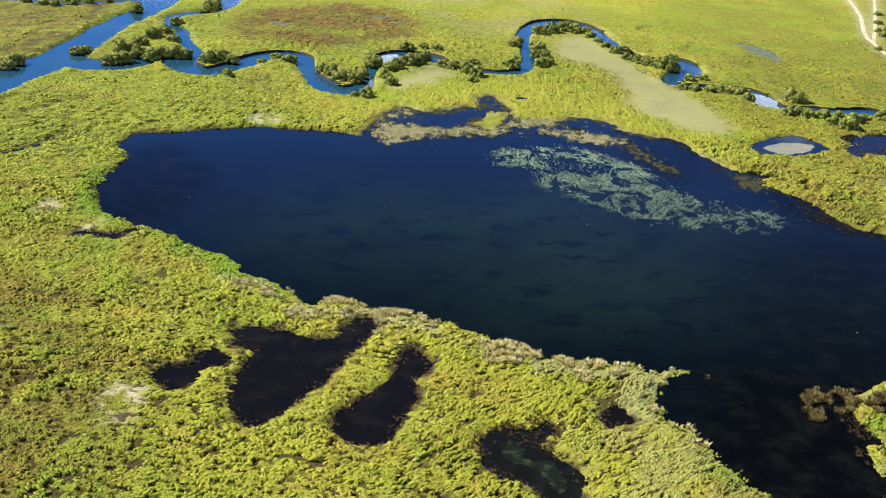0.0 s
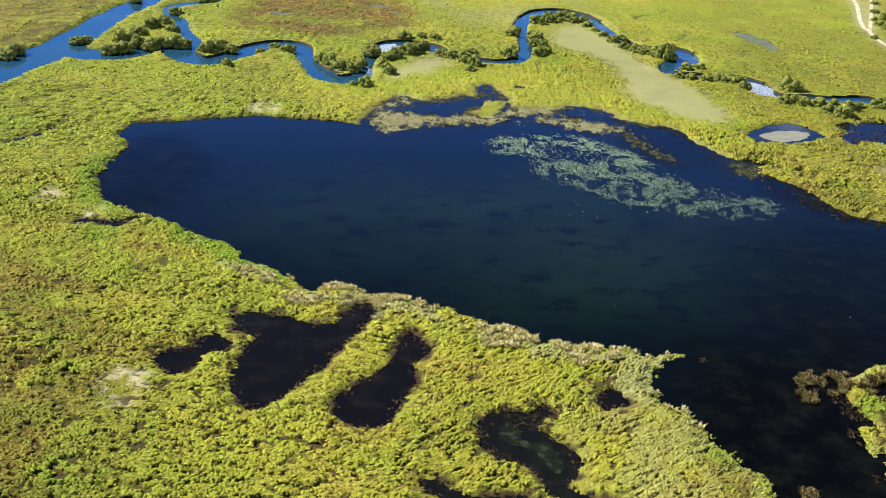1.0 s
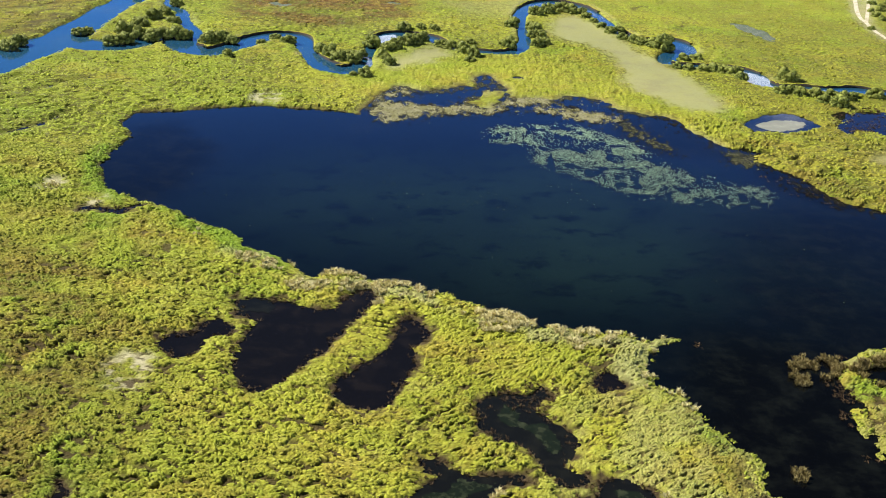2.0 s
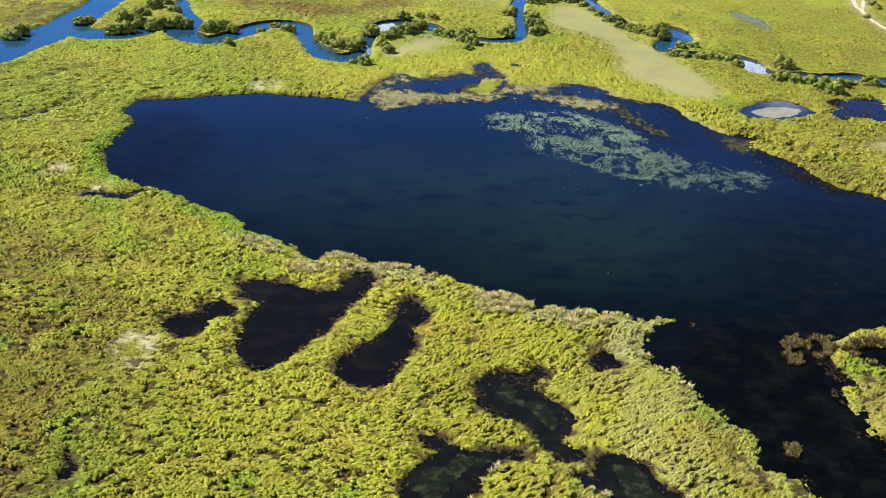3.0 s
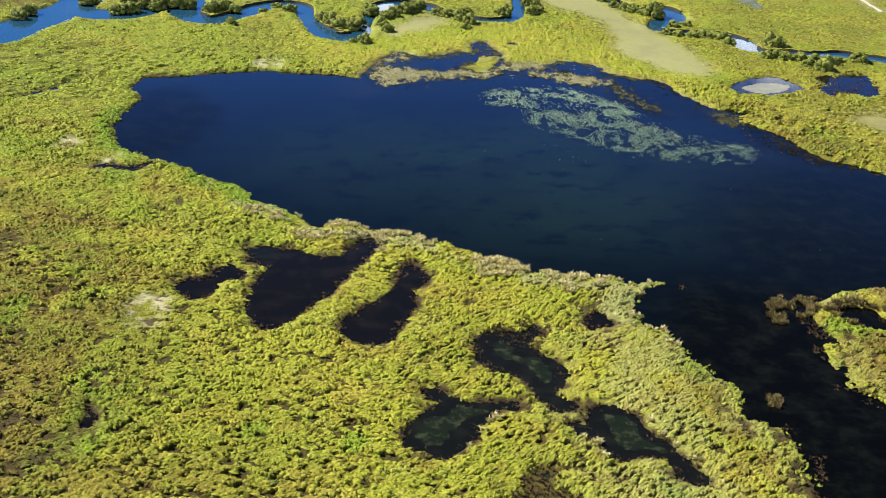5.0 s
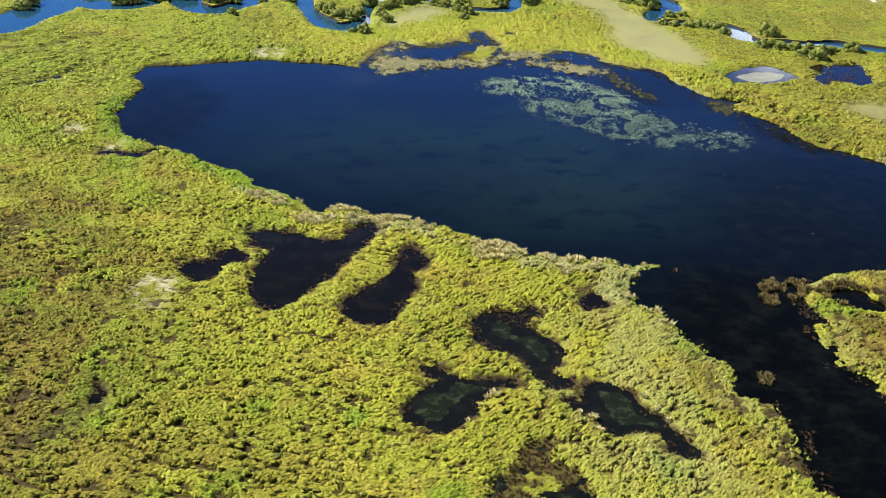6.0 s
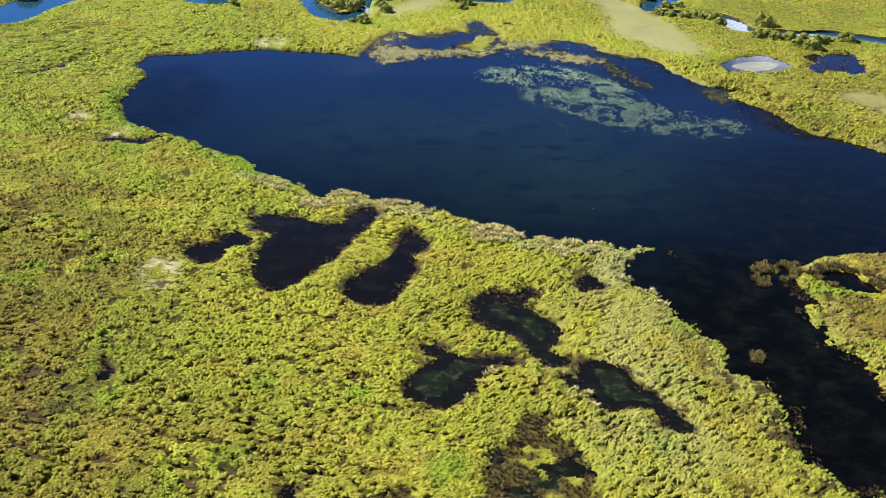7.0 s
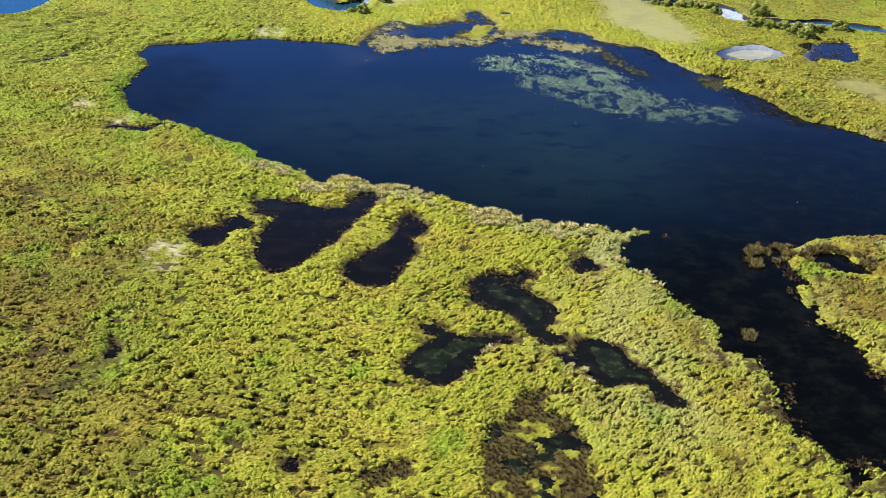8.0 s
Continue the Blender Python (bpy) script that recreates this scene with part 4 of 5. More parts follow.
def water_sheet(name, reach, box, cell, height, material, label, category, stain=None, cover=None):
    """A level sheet of small squares wherever the water comes within a step of its shore."""
    x0, y0, x1, y1 = box
    nx, ny = int((x1 - x0) / cell), int((y1 - y0) / cell)
    cx, cy = np.meshgrid(x0 + (np.arange(nx) + 0.5) * cell, y0 + (np.arange(ny) + 0.5) * cell)
    wet = reach(cx.ravel(), cy.ravel()) < 1.5 + cell
    j, i = np.divmod(np.nonzero(wet)[0], nx)
    corner = j * (nx + 1) + i
    faces = np.c_[corner, corner + 1, corner + nx + 2, corner + nx + 1]
    used, back = np.unique(faces, return_inverse=True)
    vj, vi = np.divmod(used, nx + 1)
    verts = np.c_[x0 + vi * cell, y0 + vj * cell, np.full(len(used), height)]
    mesh = mesh_of(name, verts, back.reshape(-1, 4), 4)
    if stain is not None:
        mesh.attributes.new("stain", "FLOAT", "POINT").data.foreach_set("value", stain(verts[:, 0], verts[:, 1]).astype(np.float32))
        mesh.attributes.new("murk", "FLOAT", "POINT").data.foreach_set("value", murk(verts[:, 0], verts[:, 1]).astype(np.float32))
    if cover is not None:
        mesh.attributes.new("cover", "FLOAT", "POINT").data.foreach_set("value", cover(verts[:, 0], verts[:, 1]).astype(np.float32))
    object_of(name, mesh, material, label, category)


def around(points, margin=4.0):
    p = np.array(points)[:, :2]
    return (*(p.min(0) - margin), *(p.max(0) + margin))


def area_water(name, points, material, label, height):
    water_sheet(name, lambda x, y: area_distance(x, y, points), around(points), 1.0, height, material, label, "pond")


def peat_stain(x, y):
    """The weedy, peat-brown arm of the lake, the shallows under the far reeds, and darker, less shiny patches east and
    west.
    """
    arm = smooth(x - 0.12 * y + 6 * (fractal(x, y, 12.0, 87) - 0.5), 4.0, 26.0) * smooth(-y, -176.0, -140.0)
    arm = np.maximum(arm, 0.75 * smooth(-np.hypot((x - 78) / 44, (y - 176) / 58), -1.2, -0.4))
    arm = np.maximum(arm, 0.8 * smooth(-np.minimum(area_distance(x, y, WEED_SHORE), area_distance(x, y, WEED_STRAND)), -6.0, 1.0))
    arm = np.maximum(arm, 0.75 * smooth(-np.hypot((x + 64) / 17, (y - 212) / 34) + 0.5 * (fractal(x, y, 9.0, 86) - 0.5), -1.2, -0.5))
    return np.maximum(arm, 0.6 * smooth(-area_distance(x, y, SHALLOWS), -8.0, 2.0))


def murk(x, y):
    """Green plankton in the middle of the lake."""
    far = np.hypot((x - 18) / 75, (y - 196) / 48) + 0.5 * (fractal(x, y, 25.0, 88) - 0.5)
    return 1 - smooth(far, 0.35, 1.05)


def build_waters():
    water_sheet("lake", lake_distance, around(LAKE + FRINGE), 1.5, 0.0, LAKE_WATER, "dark blue lake with weedy shallows", "lake", peat_stain)
    water_sheet("river", river_distance, around(RIVER_MAIN + RIVER_BRANCH + RIVER_MID + RIVER_EAST + RIVER_NORTH, 12), 1.2, 0.006, CHANNEL_WATER,
                "blue meandering river between willow banks", "river")
    for k, area in enumerate(PEAT_PONDS):
        area_water("pond", area, PEAT_WATER, "black peat pond in the sedge meadow", 0.010 + 0.002 * k)
    for k, area in enumerate(ALGAE_PONDS):
        area_water("pond", area, ALGAE_WATER, "dark pond with grey-green algae, peat rim", 0.020 + 0.002 * k)
    area_water("pond", MARSH, ALGAE_WATER, "small algae pools between brown sedge islets", 0.030)
    for k, area in enumerate(FAR_PONDS):
        area_water("pond", area, (POOL_WATER, SHALLOW_WATER)[k], ("blue oval pond near the lake shore", "pale shallow pool in the meadow")[k], 0.012 + 0.002 * k)
    for k, (line, width) in enumerate(((CRACK, 0.5), (STREAM_A, 0.5), (STREAM_B, 0.2))):
        water_sheet("ditch", lambda x, y: ribbon_distance(x, y, line, width), around(line), 0.8, 0.020 + 0.002 * k, PEAT_WATER,
                    "narrow dark ditch in the meadow", "ditch")
    area_water("pond", [(10.6, 297), (12.8, 298.6), (15, 297), (12.8, 295.6)], PEAT_WATER, "small black water hole in the meadow", 0.016)
    for k, (cx, cy, r) in enumerate(FEN_POOLS):
        area_water("pond", [(cx - 2 * r, cy), (cx, cy + 1.8 * r), (cx + 2 * r, cy), (cx, cy - 1.8 * r)], SHALLOW_WATER, "small pale puddle in the rusty fen", 0.016 + 0.004 * k)
    area_water("pond", STREAK_SHADE, PEAT_WATER, "black water sheet standing in for a shaded hollow in lush green sedge", 0.028)
    area_water("pond", [(-16.3, 77.6), (-15.3, 79.2), (-14.3, 78.4), (-14.9, 77.2)], PEAT_WATER, "tiny black water hole in the sedge", 0.026)


def floating_mat(name, edge, points, cell, height, material, label, category, soft=0.0):
    """A ragged film that lies on the water of one pond; soft gives the metres over which it sinks from sight."""
    def reach(x, y):
        return edge(x, y) - soft + 1.5 + cell
    def cover(x, y):
        return smooth(-edge(x, y), -soft - 0.01, 1.3 * soft)
    water_sheet(name, reach, around(points, 1.0 + soft), cell, height, material, label, category, None, cover)


def reed_edge(x, y):
    """Metres to the edge of the reed beds in the shallows: below 0 inside."""
    u, v = x + 2.0 * (fractal(x, y, 4.0, 129) - 0.5), y + 5.0 * (fractal(x, 0.5 * y, 4.0, 131) - 0.5)
    out = area_distance(u, v, REEDS_WEST)
    for area, thin in ((REEDS_SHORE, 0.0), (REEDS_NORTH, 0.3), (REED_STRAND, 0.0), (REEDS_THIN, 0.0)):
        out = np.minimum(out, area_distance(u, v, area) + thin)
    return out + 9.0 * (rag(0.9 * x, 0.42 * y, 1.2, 101) - 0.47)


def build_films():
    for k, area in enumerate(ALGAE_PONDS):
        floating_mat("algae_mat", lambda x, y: area_distance(x, y, area) + 2.0 + 4.5 * (fractal(x, y, 2.6, 95, 4) - 0.45), area, 0.22, 0.036,
                     ALGAE_MAT, "grey-green algae film on a dark pond", "algae")
    floating_mat("algae_mat", lambda x, y: area_distance(x, y, FAN_FILM) + 5.0 * (fractal(x, y, 2.0, 141, 4) - 0.45), FAN_FILM, 0.22, 0.036,
                 ALGAE_WATER, "dark slate film at the edge of a peat pond", "algae")
    floating_mat("algae_mat", lambda x, y: np.maximum(area_distance(x, y, MARSH) + 0.5, 1.2 * (0.45 - fractal(x, y, 2.4, 97, 4)) * 6.0), MARSH, 0.22, 0.040,
                 ALGAE_MAT, "grey-green algae film in marsh pools", "algae")
    floating_mat("fen_mat", lambda x, y: reed_edge(x, y) - 0.2 - 10.0 * (rag(1.0 * x, 0.5 * y, 1.0, 151) - 0.5), REEDS_WEST + REED_STRAND + REEDS_NORTH + REEDS_THIN, 0.35, 0.038, FEN_MAT,
                 "olive-brown sodden sedge round the reed mat", "water weed", 2.2)
    floating_mat("fen_mat", lambda x, y: np.maximum(np.abs(lake_distance(x, y) + 0.3) - 12.0 * (rag(1.4 * x, 0.6 * y, 1.0, 153) - 0.39), np.maximum(14 - x, 180 - y)), LAKE_NORTH[-14:] + LAKE_NORTH_B, 0.4, 0.041, FEN_MAT,
                 "olive-brown sodden sedge along the north shore", "water weed", 2.2)
    floating_mat("reed_mat", reed_edge, REEDS_WEST + REED_STRAND + REEDS_NORTH + REEDS_THIN, 0.30, 0.045, REED_MAT, "tan mat of dead reed in the lake shallows", "reeds", 3.0)
    for k, area in enumerate((WEED_STRAND, OLIVE_STRAND)):
        floating_mat("fen_mat", lambda x, y: area_distance(x, y, area) + 9.0 * (rag(1.5 * x, 0.7 * y, 1.0, 109, 3) - 0.46), area, 0.25, 0.046 + 0.002 * k,
                     RAFT_MAT, "olive-brown raft of water weed", "water weed", 2.2)
    floating_mat("raft_mat", lambda x, y: np.maximum(np.abs(lake_distance(x, y) + 0.6) - 9.0 * (rag(1.2 * x, 0.5 * y, 1.3, 189) - 0.36), np.maximum(np.maximum(-24 - x, x - 46), 258 - y)), FRINGE, 0.35, 0.043,
                 RAFT_MAT, "olive-tan sodden sedge along the edge of the shallows", "water weed", 2.0)
    floating_mat("weed_mat", lambda x, y: area_distance(*warped(x, y), WEED_SHORE) + 13.0 * (fractal(x, 0.6 * y, 1.1, 103, 3) - 0.28), WEED_SHORE, 0.28, 0.032,
                 WEED_MAT, "dark brown weed mat near the reedy shore", "water weed", 2.2)
    floating_mat("silt_bank", lambda x, y: area_distance(x, y, OVAL_IN) + 1.2 * (fractal(x, y, 2.0, 99, 3) - 0.5), OVAL_IN, 0.4, 0.030,
                 PALE_WATER, "pale grey silt just under the oval pond", "silt")


def build_track(points, half, label):
    line = rounded(points, 10, closed=False)
    along = np.gradient(line, axis=0)
    side = np.c_[-along[:, 1], along[:, 0]] / np.hypot(along[:, 0], along[:, 1])[:, None]
    rows = [line + side * half * k for k in (-1.0, -0.35, 0.35, 1.0)]
    verts = np.vstack([np.c_[r, survey(r[:, 0], r[:, 1])["z"] + h] for r, h in zip(rows, (0.10, 0.06, 0.12, 0.10))])
    n = len(line)
    a = np.concatenate([np.arange(n - 1) + k * n for k in range(3)])
    object_of("track", mesh_of("track", verts, np.c_[a, a + 1, a + n + 1, a + n], 4), DIRT, label, "track")


def build_bank(points):
    """The undercut peat face along the outer bank, with a lip of turf."""
    line = rounded(points, 8, closed=False)
    along = np.gradient(line[:, :2], axis=0)
    side = np.c_[-along[:, 1], along[:, 0]] / np.hypot(along[:, 0], along[:, 1])[:, None]
    keep = side[:, 1] > 0.25
    rng = np.random.default_rng(17)
    top = 0.62 + 0.25 * rng.uniform(-1, 1, len(line)) * (fractal(line[:, 0], line[:, 1], 6.0, 19))
    rows = []
    for out, z in ((-0.55, np.full(len(line), -0.3)), (-0.30, top), (0.3, top + 0.04), (1.6, top * 0 + 0.1)):
        p = line[:, :2] + side * (line[:, 2] + out)[:, None]
        rows.append(np.c_[p, z])
    verts, n = np.vstack(rows), len(line)
    i = np.nonzero(keep[:-1] & keep[1:])[0]
    a = np.concatenate([i + k * n for k in range(3)])
    mesh = mesh_of("river_bank", verts, np.c_[a, a + 1, a + n + 1, a + n], 4)
    ob = object_of("river_bank", mesh, SOIL, "dark undercut peat bank of the river", "river bank")
    mesh.materials.append(GROUND)
    mesh.polygons.foreach_set("material_index", np.repeat([0, 1, 1], len(i)).astype(np.int32))
    return ob


build_ground()
build_waters()
build_bank(RIVER_MID)
build_bank(RIVER_EAST)
build_films()
build_track(TRACK_A, 0.75, "pale sandy vehicle track across the meadow")
build_track(TRACK_C, 0.5, "pale sandy spur of the vehicle track")
build_track(TRACK_B, 0.6, "pale sandy side track across the meadow")


# ---- growth that nobody could count ----
def scatter(x0, y0, x1, y1, gap, seed):
    rng = np.random.default_rng(seed)
    x, y = np.meshgrid(np.arange(x0, x1, gap), np.arange(y0, y1, gap))
    x, y = x.ravel(), y.ravel()
    return x + rng.uniform(-0.42, 0.42, x.shape) * gap, y + rng.uniform(-0.42, 0.42, x.shape) * gap, rng


def in_view_stretch(x, y):
    """The wedge of meadow along which the flight passes."""
    return np.abs(x) < 20 + 0.40 * np.maximum(y, 55)


def tussock_shape(rng, sides=5, blades=12):
    """One tuft: a low ragged heart and blades that the wind lays over it. Corners in units of its radius, and triangles."""
    long, lean = rng.uniform(1.15, 1.75), rng.uniform(0.0, 0.35)
    verts, faces = [(lean + rng.uniform(-0.2, 0.2), rng.uniform(-0.2, 0.2), rng.uniform(0.7, 1.0))], []
    for r, z in ((0.60, 0.55), (1.02, -0.35)):
        for k in range(sides):
            a = 2 * math.pi * (k + rng.uniform(-0.4, 0.4)) / sides
            rr = r * rng.uniform(0.60, 1.30)
            verts.append((rr * math.cos(a) * long + lean * max(z, 0), rr * math.sin(a) / long, z + rng.uniform(-0.40, 0.35) * (z > 0)))
    for k in range(sides):
        n = (k + 1) % sides
        a, b = 1, 1 + sides
        faces += [(0, 1 + k, 1 + n), (a + k, b + k, b + n), (a + k, b + n, a + n)]
    for _ in range(blades):
        a, r = rng.uniform(0, 2 * math.pi), rng.uniform(0.0, 0.9)
        x, y = r * math.cos(a), r * math.sin(a) / long
        z = 0.75 - 0.6 * r * r
        way, reach, w = rng.normal(0.1, 0.9), rng.uniform(0.35, 0.85), rng.uniform(0.07, 0.15)
        c, s = math.cos(way), math.sin(way)
        i = len(verts)
        verts += [(x - w * s, y + w * c, z - 0.15), (x + w * s, y - w * c, z - 0.15), (x + reach * c, y + reach * s, z + rng.uniform(-0.15, 0.75))]
        faces.append((i, i + 1, i + 2))
    return np.array(verts), np.array(faces)


def planted(name, shapes, x, y, z, radius, tall, rng, kind=None, keys=()):
    """One mesh of many tufts, each a turned and scaled copy of one of the shapes."""
    pick, turn = rng.integers(0, len(shapes), len(x)), -0.3 + 1.15 * comb(x, y) + rng.normal(0, 0.45, len(x))
    all_verts, all_faces, all_ids, base = [], [], [], 0
    for s, (v, f) in enumerate(shapes):
        i = np.nonzero(pick == s)[0]
        c, n = np.cos(turn[i])[:, None], np.sin(turn[i])[:, None]
        px = (v[:, 0] * c - v[:, 1] * n) * radius[i, None] + x[i, None]
        py = (v[:, 0] * n + v[:, 1] * c) * radius[i, None] + y[i, None]
        pz = v[:, 2] * tall[i, None] + z[i, None]
        all_verts.append(np.stack([px, py, pz], -1).reshape(-1, 3))
        all_faces.append((f[None] + (np.arange(len(i)) * len(v))[:, None, None] + base).reshape(-1, 3))
        all_ids.append(np.repeat(i, len(v)))
        base += len(i) * len(v)
    mesh = mesh_of(name, np.vstack(all_verts), np.vstack(all_faces), 3)
    if kind is not None:
        ids = np.concatenate(all_ids)
        carry(mesh, {key: kind[key][ids] for key in keys}, keys)
    return mesh


def reed_shape(rng, stems=22, broad=1.0, spread=0.8):
    """A tuft of upright leaning stems with feathery ends."""
    verts, faces = [], []
    for _ in range(stems):
        a, r = rng.uniform(0, 2 * math.pi), 0.45 * math.sqrt(rng.uniform(0, 1))
        x, y = r * math.cos(a), r * math.sin(a)
        lean, turn, w = rng.uniform(0.15, spread), rng.uniform(0, 2 * math.pi), broad * rng.uniform(0.030, 0.065)
        b = rng.uniform(0, math.pi)
        tx, ty, tz = x + lean * math.cos(turn), y + lean * math.sin(turn), rng.uniform(0.6, 1.0)
        i = len(verts)
        dx, dy = w * math.cos(b), w * math.sin(b)
        mx, my, mz = x + 0.55 * (tx - x), y + 0.55 * (ty - y), 0.7 * tz
        verts += [(x - dx, y - dy, -0.1), (x + dx, y + dy, -0.1), (mx + 1.2 * dx, my + 1.2 * dy, mz), (tx, ty, tz), (mx - 1.2 * dx, my - 1.2 * dy, mz)]
        faces += [(i, i + 1, i + 2), (i, i + 2, i + 4), (i + 4, i + 2, i + 3)]
    return np.array(verts), np.array(faces)


GROWTH = ("peat", "straw", "rust", "lush", "sand")


def build_tussocks():
    shape_rng = np.random.default_rng(5)
    fine = [tussock_shape(shape_rng, 5, 9) for _ in range(20)]
    middle = [tussock_shape(shape_rng, 5, 8) for _ in range(12)]
    tufts = [reed_shape(shape_rng, 12) for _ in range(6)]
    coarse = [tussock_shape(shape_rng, 5, 5) for _ in range(8)]
    for name, y0, y1, gap, size, shapes, seed in (("tussock_grass", 60, 150, 0.47, 0.36, fine, 11), ("tussock_grass", 150, 225, 0.60, 0.42, middle, 13),
                                                  ("tussock_grass", 225, 330, 0.95, 0.52, coarse, 12), ("tussock_grass", -70, 62, 1.5, 0.75, tufts, 15),
                                                  ("tussock_grass", 330, 480, 2.0, 0.80, coarse, 14)):
        half = 25 + 0.40 * max(y1, 0)
        x, y, rng = scatter(-half, y0, half, y1, gap, seed)
        keep = in_view_stretch(x, y)
        x, y = x[keep], y[keep]
        kind = survey(x, y)
        bare = np.maximum(np.maximum(3.0 * kind["sand"], 1.6 * kind["straw"] * (y > 230)), np.maximum(0.65 * smooth(kind["peat"], 0.5, 1.0), 0.7 * kind["fringe"]))
        bare = np.maximum(bare, 1.05 * smooth(kind["pits"], 0.52, 0.82))
        thin = rng.uniform(0, 1, len(x)) > bare + 0.10 * kind["rust"] * (y < 225) + 0.12 * smooth(0.62 - fractal(x, y, 6.0, 75), 0.05, 0.3)
        islet = (kind["fringe"] > 0.5) & (kind["lake"] < 0) & (fractal(x, y, 4.0, 107, 3) > 0.54) & (x < 40) & (y > 257)
        islet |= (area_distance(x, y, POND_EAST) < 1.0) & (fractal(x, 0.6 * y, 2.0, 179, 3) > 0.50)
        keep = islet | (kind["shore"] > 0.15 - 1.3 * rng.uniform(0, 1, len(x)) ** 3 * (kind["pond"] < 0.2)) & thin
        x, y, kind = x[keep], y[keep], {key: v[keep] for key, v in kind.items()}
        patch = fractal(x, y, 14.0, 71)
        radius = size * rng.uniform(0.65, 1.25, len(x)) * (0.8 + 0.4 * patch)
        tall = radius * rng.uniform(0.30, 0.85, len(x)) * (1 - 0.4 * kind["peat"]) * (0.35 + 1.3 * fractal(x, y, 9.0, 73)) * (0.45 + 0.55 * kind["rise"])
        tall *= 1 - 0.40 * smooth(y, 200, 245) - 0.15 * smooth(y, 290, 340)
        radius *= 1 - 0.25 * smooth(y, 225, 260)
        kind["straw"] = np.where(islet[keep], 0.2, kind["straw"])
        z = np.maximum(kind["z"], -0.02) - 0.06
        kind["sand"] = 0.25 * kind["sand"]
        mesh = planted(name, shapes, x, y, z, radius, tall, rng, kind, GROWTH)
        object_of(name, mesh, TUSSOCK, "yellow-green sedge tussocks covering the marsh meadow", "grass", "stuff")


def build_reeds():
    shape_rng = np.random.default_rng(21)
    shapes = [reed_shape(shape_rng, 24) for _ in range(6)]
    mounds = [tussock_shape(shape_rng, 5, 18) for _ in range(6)]
    plumes = [reed_shape(shape_rng, 46, 1.15, 1.15) for _ in range(6)]
    short = [reed_shape(shape_rng, 10) for _ in range(6)]
    x, y, rng = scatter(-80, 72, 110, 300, 0.62, 23)
    keep = in_view_stretch(x, y)
    x, y = x[keep], y[keep]
    kind = survey(x, y)
    belt = fractal(x, y, 8.0, 81)
    chance = rng.uniform(0, 1, len(x))
    near = (y < 205) & (x > -45) & (x < 40)
    patchy = fractal(x, y, 5.0, 127, 4)
    stand = np.full(x.shape, FAR_OFF)
    for cx, cy in REED_CLUMPS + [WHITE[0], WHITE[1], WHITE[4]]:
        stand = np.minimum(stand, np.hypot(x - cx, 0.75 * (y - cy)))
    rim_tufts = np.full(x.shape, FAR_OFF)
    for cx, cy in RIM_TUFTS:
        rim_tufts = np.minimum(rim_tufts, np.hypot(x - cx, y - cy))
    pale = (stand + 2.4 * (patchy - 0.5) < 1.25) & (kind["shore"] > -0.5) & (chance < np.where(x < -38, 0.45, 0.8))
    pale |= (rim_tufts < 0.9) & (kind["pond"] > 0.2) & (chance < 0.4)
    pale |= (kind["lake"] > -0.6) & (kind["lake"] < 6.0) & (patchy > 0.50) & (belt > 0.40) & (chance < 0.10) & near & (kind["shore"] > -0.6) & (y > 128)
    green = ~pale & (kind["lake"] > -0.6) & (kind["lake"] < 1.4) & (chance < 0.45) & (patchy > 0.50) & (y < 200)
    clump = (area_distance(x, y, BROWNCLUMP) < 0.8) & (fractal(x, y, 1.8, 83) > 0.42)
    clump |= np.hypot(x - 43.6, 0.7 * (y - 116.2)) + 1.5 * (patchy - 0.5) < 1.4
    clump |= (area_distance(x, y, ISLE_INLET) < 1.6) & (area_distance(x, y, ISLE_INLET) > -0.3) & (fractal(x, y, 2.0, 82) > 0.48) & (y > 141)
    brown = ((kind["lake"] > -2.2) & (kind["lake"] < 0.6) & (x > 42) & (y < 150) & (fractal(x, y, 2.2, 85) > 0.60))
    brown |= (np.hypot(x - 36.9, (y - 149.8) * 0.7) < 0.8)
    brown |= (kind["marsh"] < 0.3) & (kind["shore"] > -0.3) & (marsh_islets(x, y) > 0) & (chance < 0.9)
    rim = kind["pond"] + 2.2 * (fractal(x, y, 2.0, 145) - 0.5)
    brown |= (rim > -0.7) & (rim < 0.7) & (kind["pond"] < 1.6) & (y < 190) & (chance < 0.5)
    brown |= (area_distance(x, y, POND_EAST) < 0.5) & (rag(x, 0.6 * y, 2.2, 181) > 0.48) & (chance < 0.45)
    boot = area_distance(x, y, POND_BOOT)
    brown |= (boot < 1.6) & (y > 127) & (fractal(x, y, 1.5, 89) > 0.40) & (chance < 0.9)
    tan = (reed_edge(x, y) < 0.2) & (kind["lake"] < 0.5) & (chance < 0.30)
    brown |= (area_distance(x, y, WEED_SHORE) < 1.5) & (fractal(x, y, 2.5, 133, 4) > 0.54) & (chance < 0.12)
    brown |= (np.abs(kind["lake"]) < 1.8) & (x > 53) & (y < 135) & (patchy > 0.5) & (chance < 0.4)
    for name, mask, material, label, tall in (("dead_shrub", clump & ~tan, SHRUB_LEAF, "brown and yellow half-dead shrubs at the islet", 0.95),
                                              ("reed_shallows", tan, REED_TAN, "tan reeds standing in the lake shallows", 0.45),
                                              ("reed_belt", pale & ~tan, REED_PALE, "pale dry reeds along the lake shore", 0.70),
                                              ("sedge_fringe", green, REED_GREEN, "fresh green sedge at the water's edge", 0.28),
                                              ("dead_sedge", brown & ~pale & ~tan & ~clump, REED_BROWN, "brown dead sedge standing in shallow water", 0.36)):
        i = np.nonzero(mask)[0]
        size = rng.uniform(0.7, 1.2, len(i))
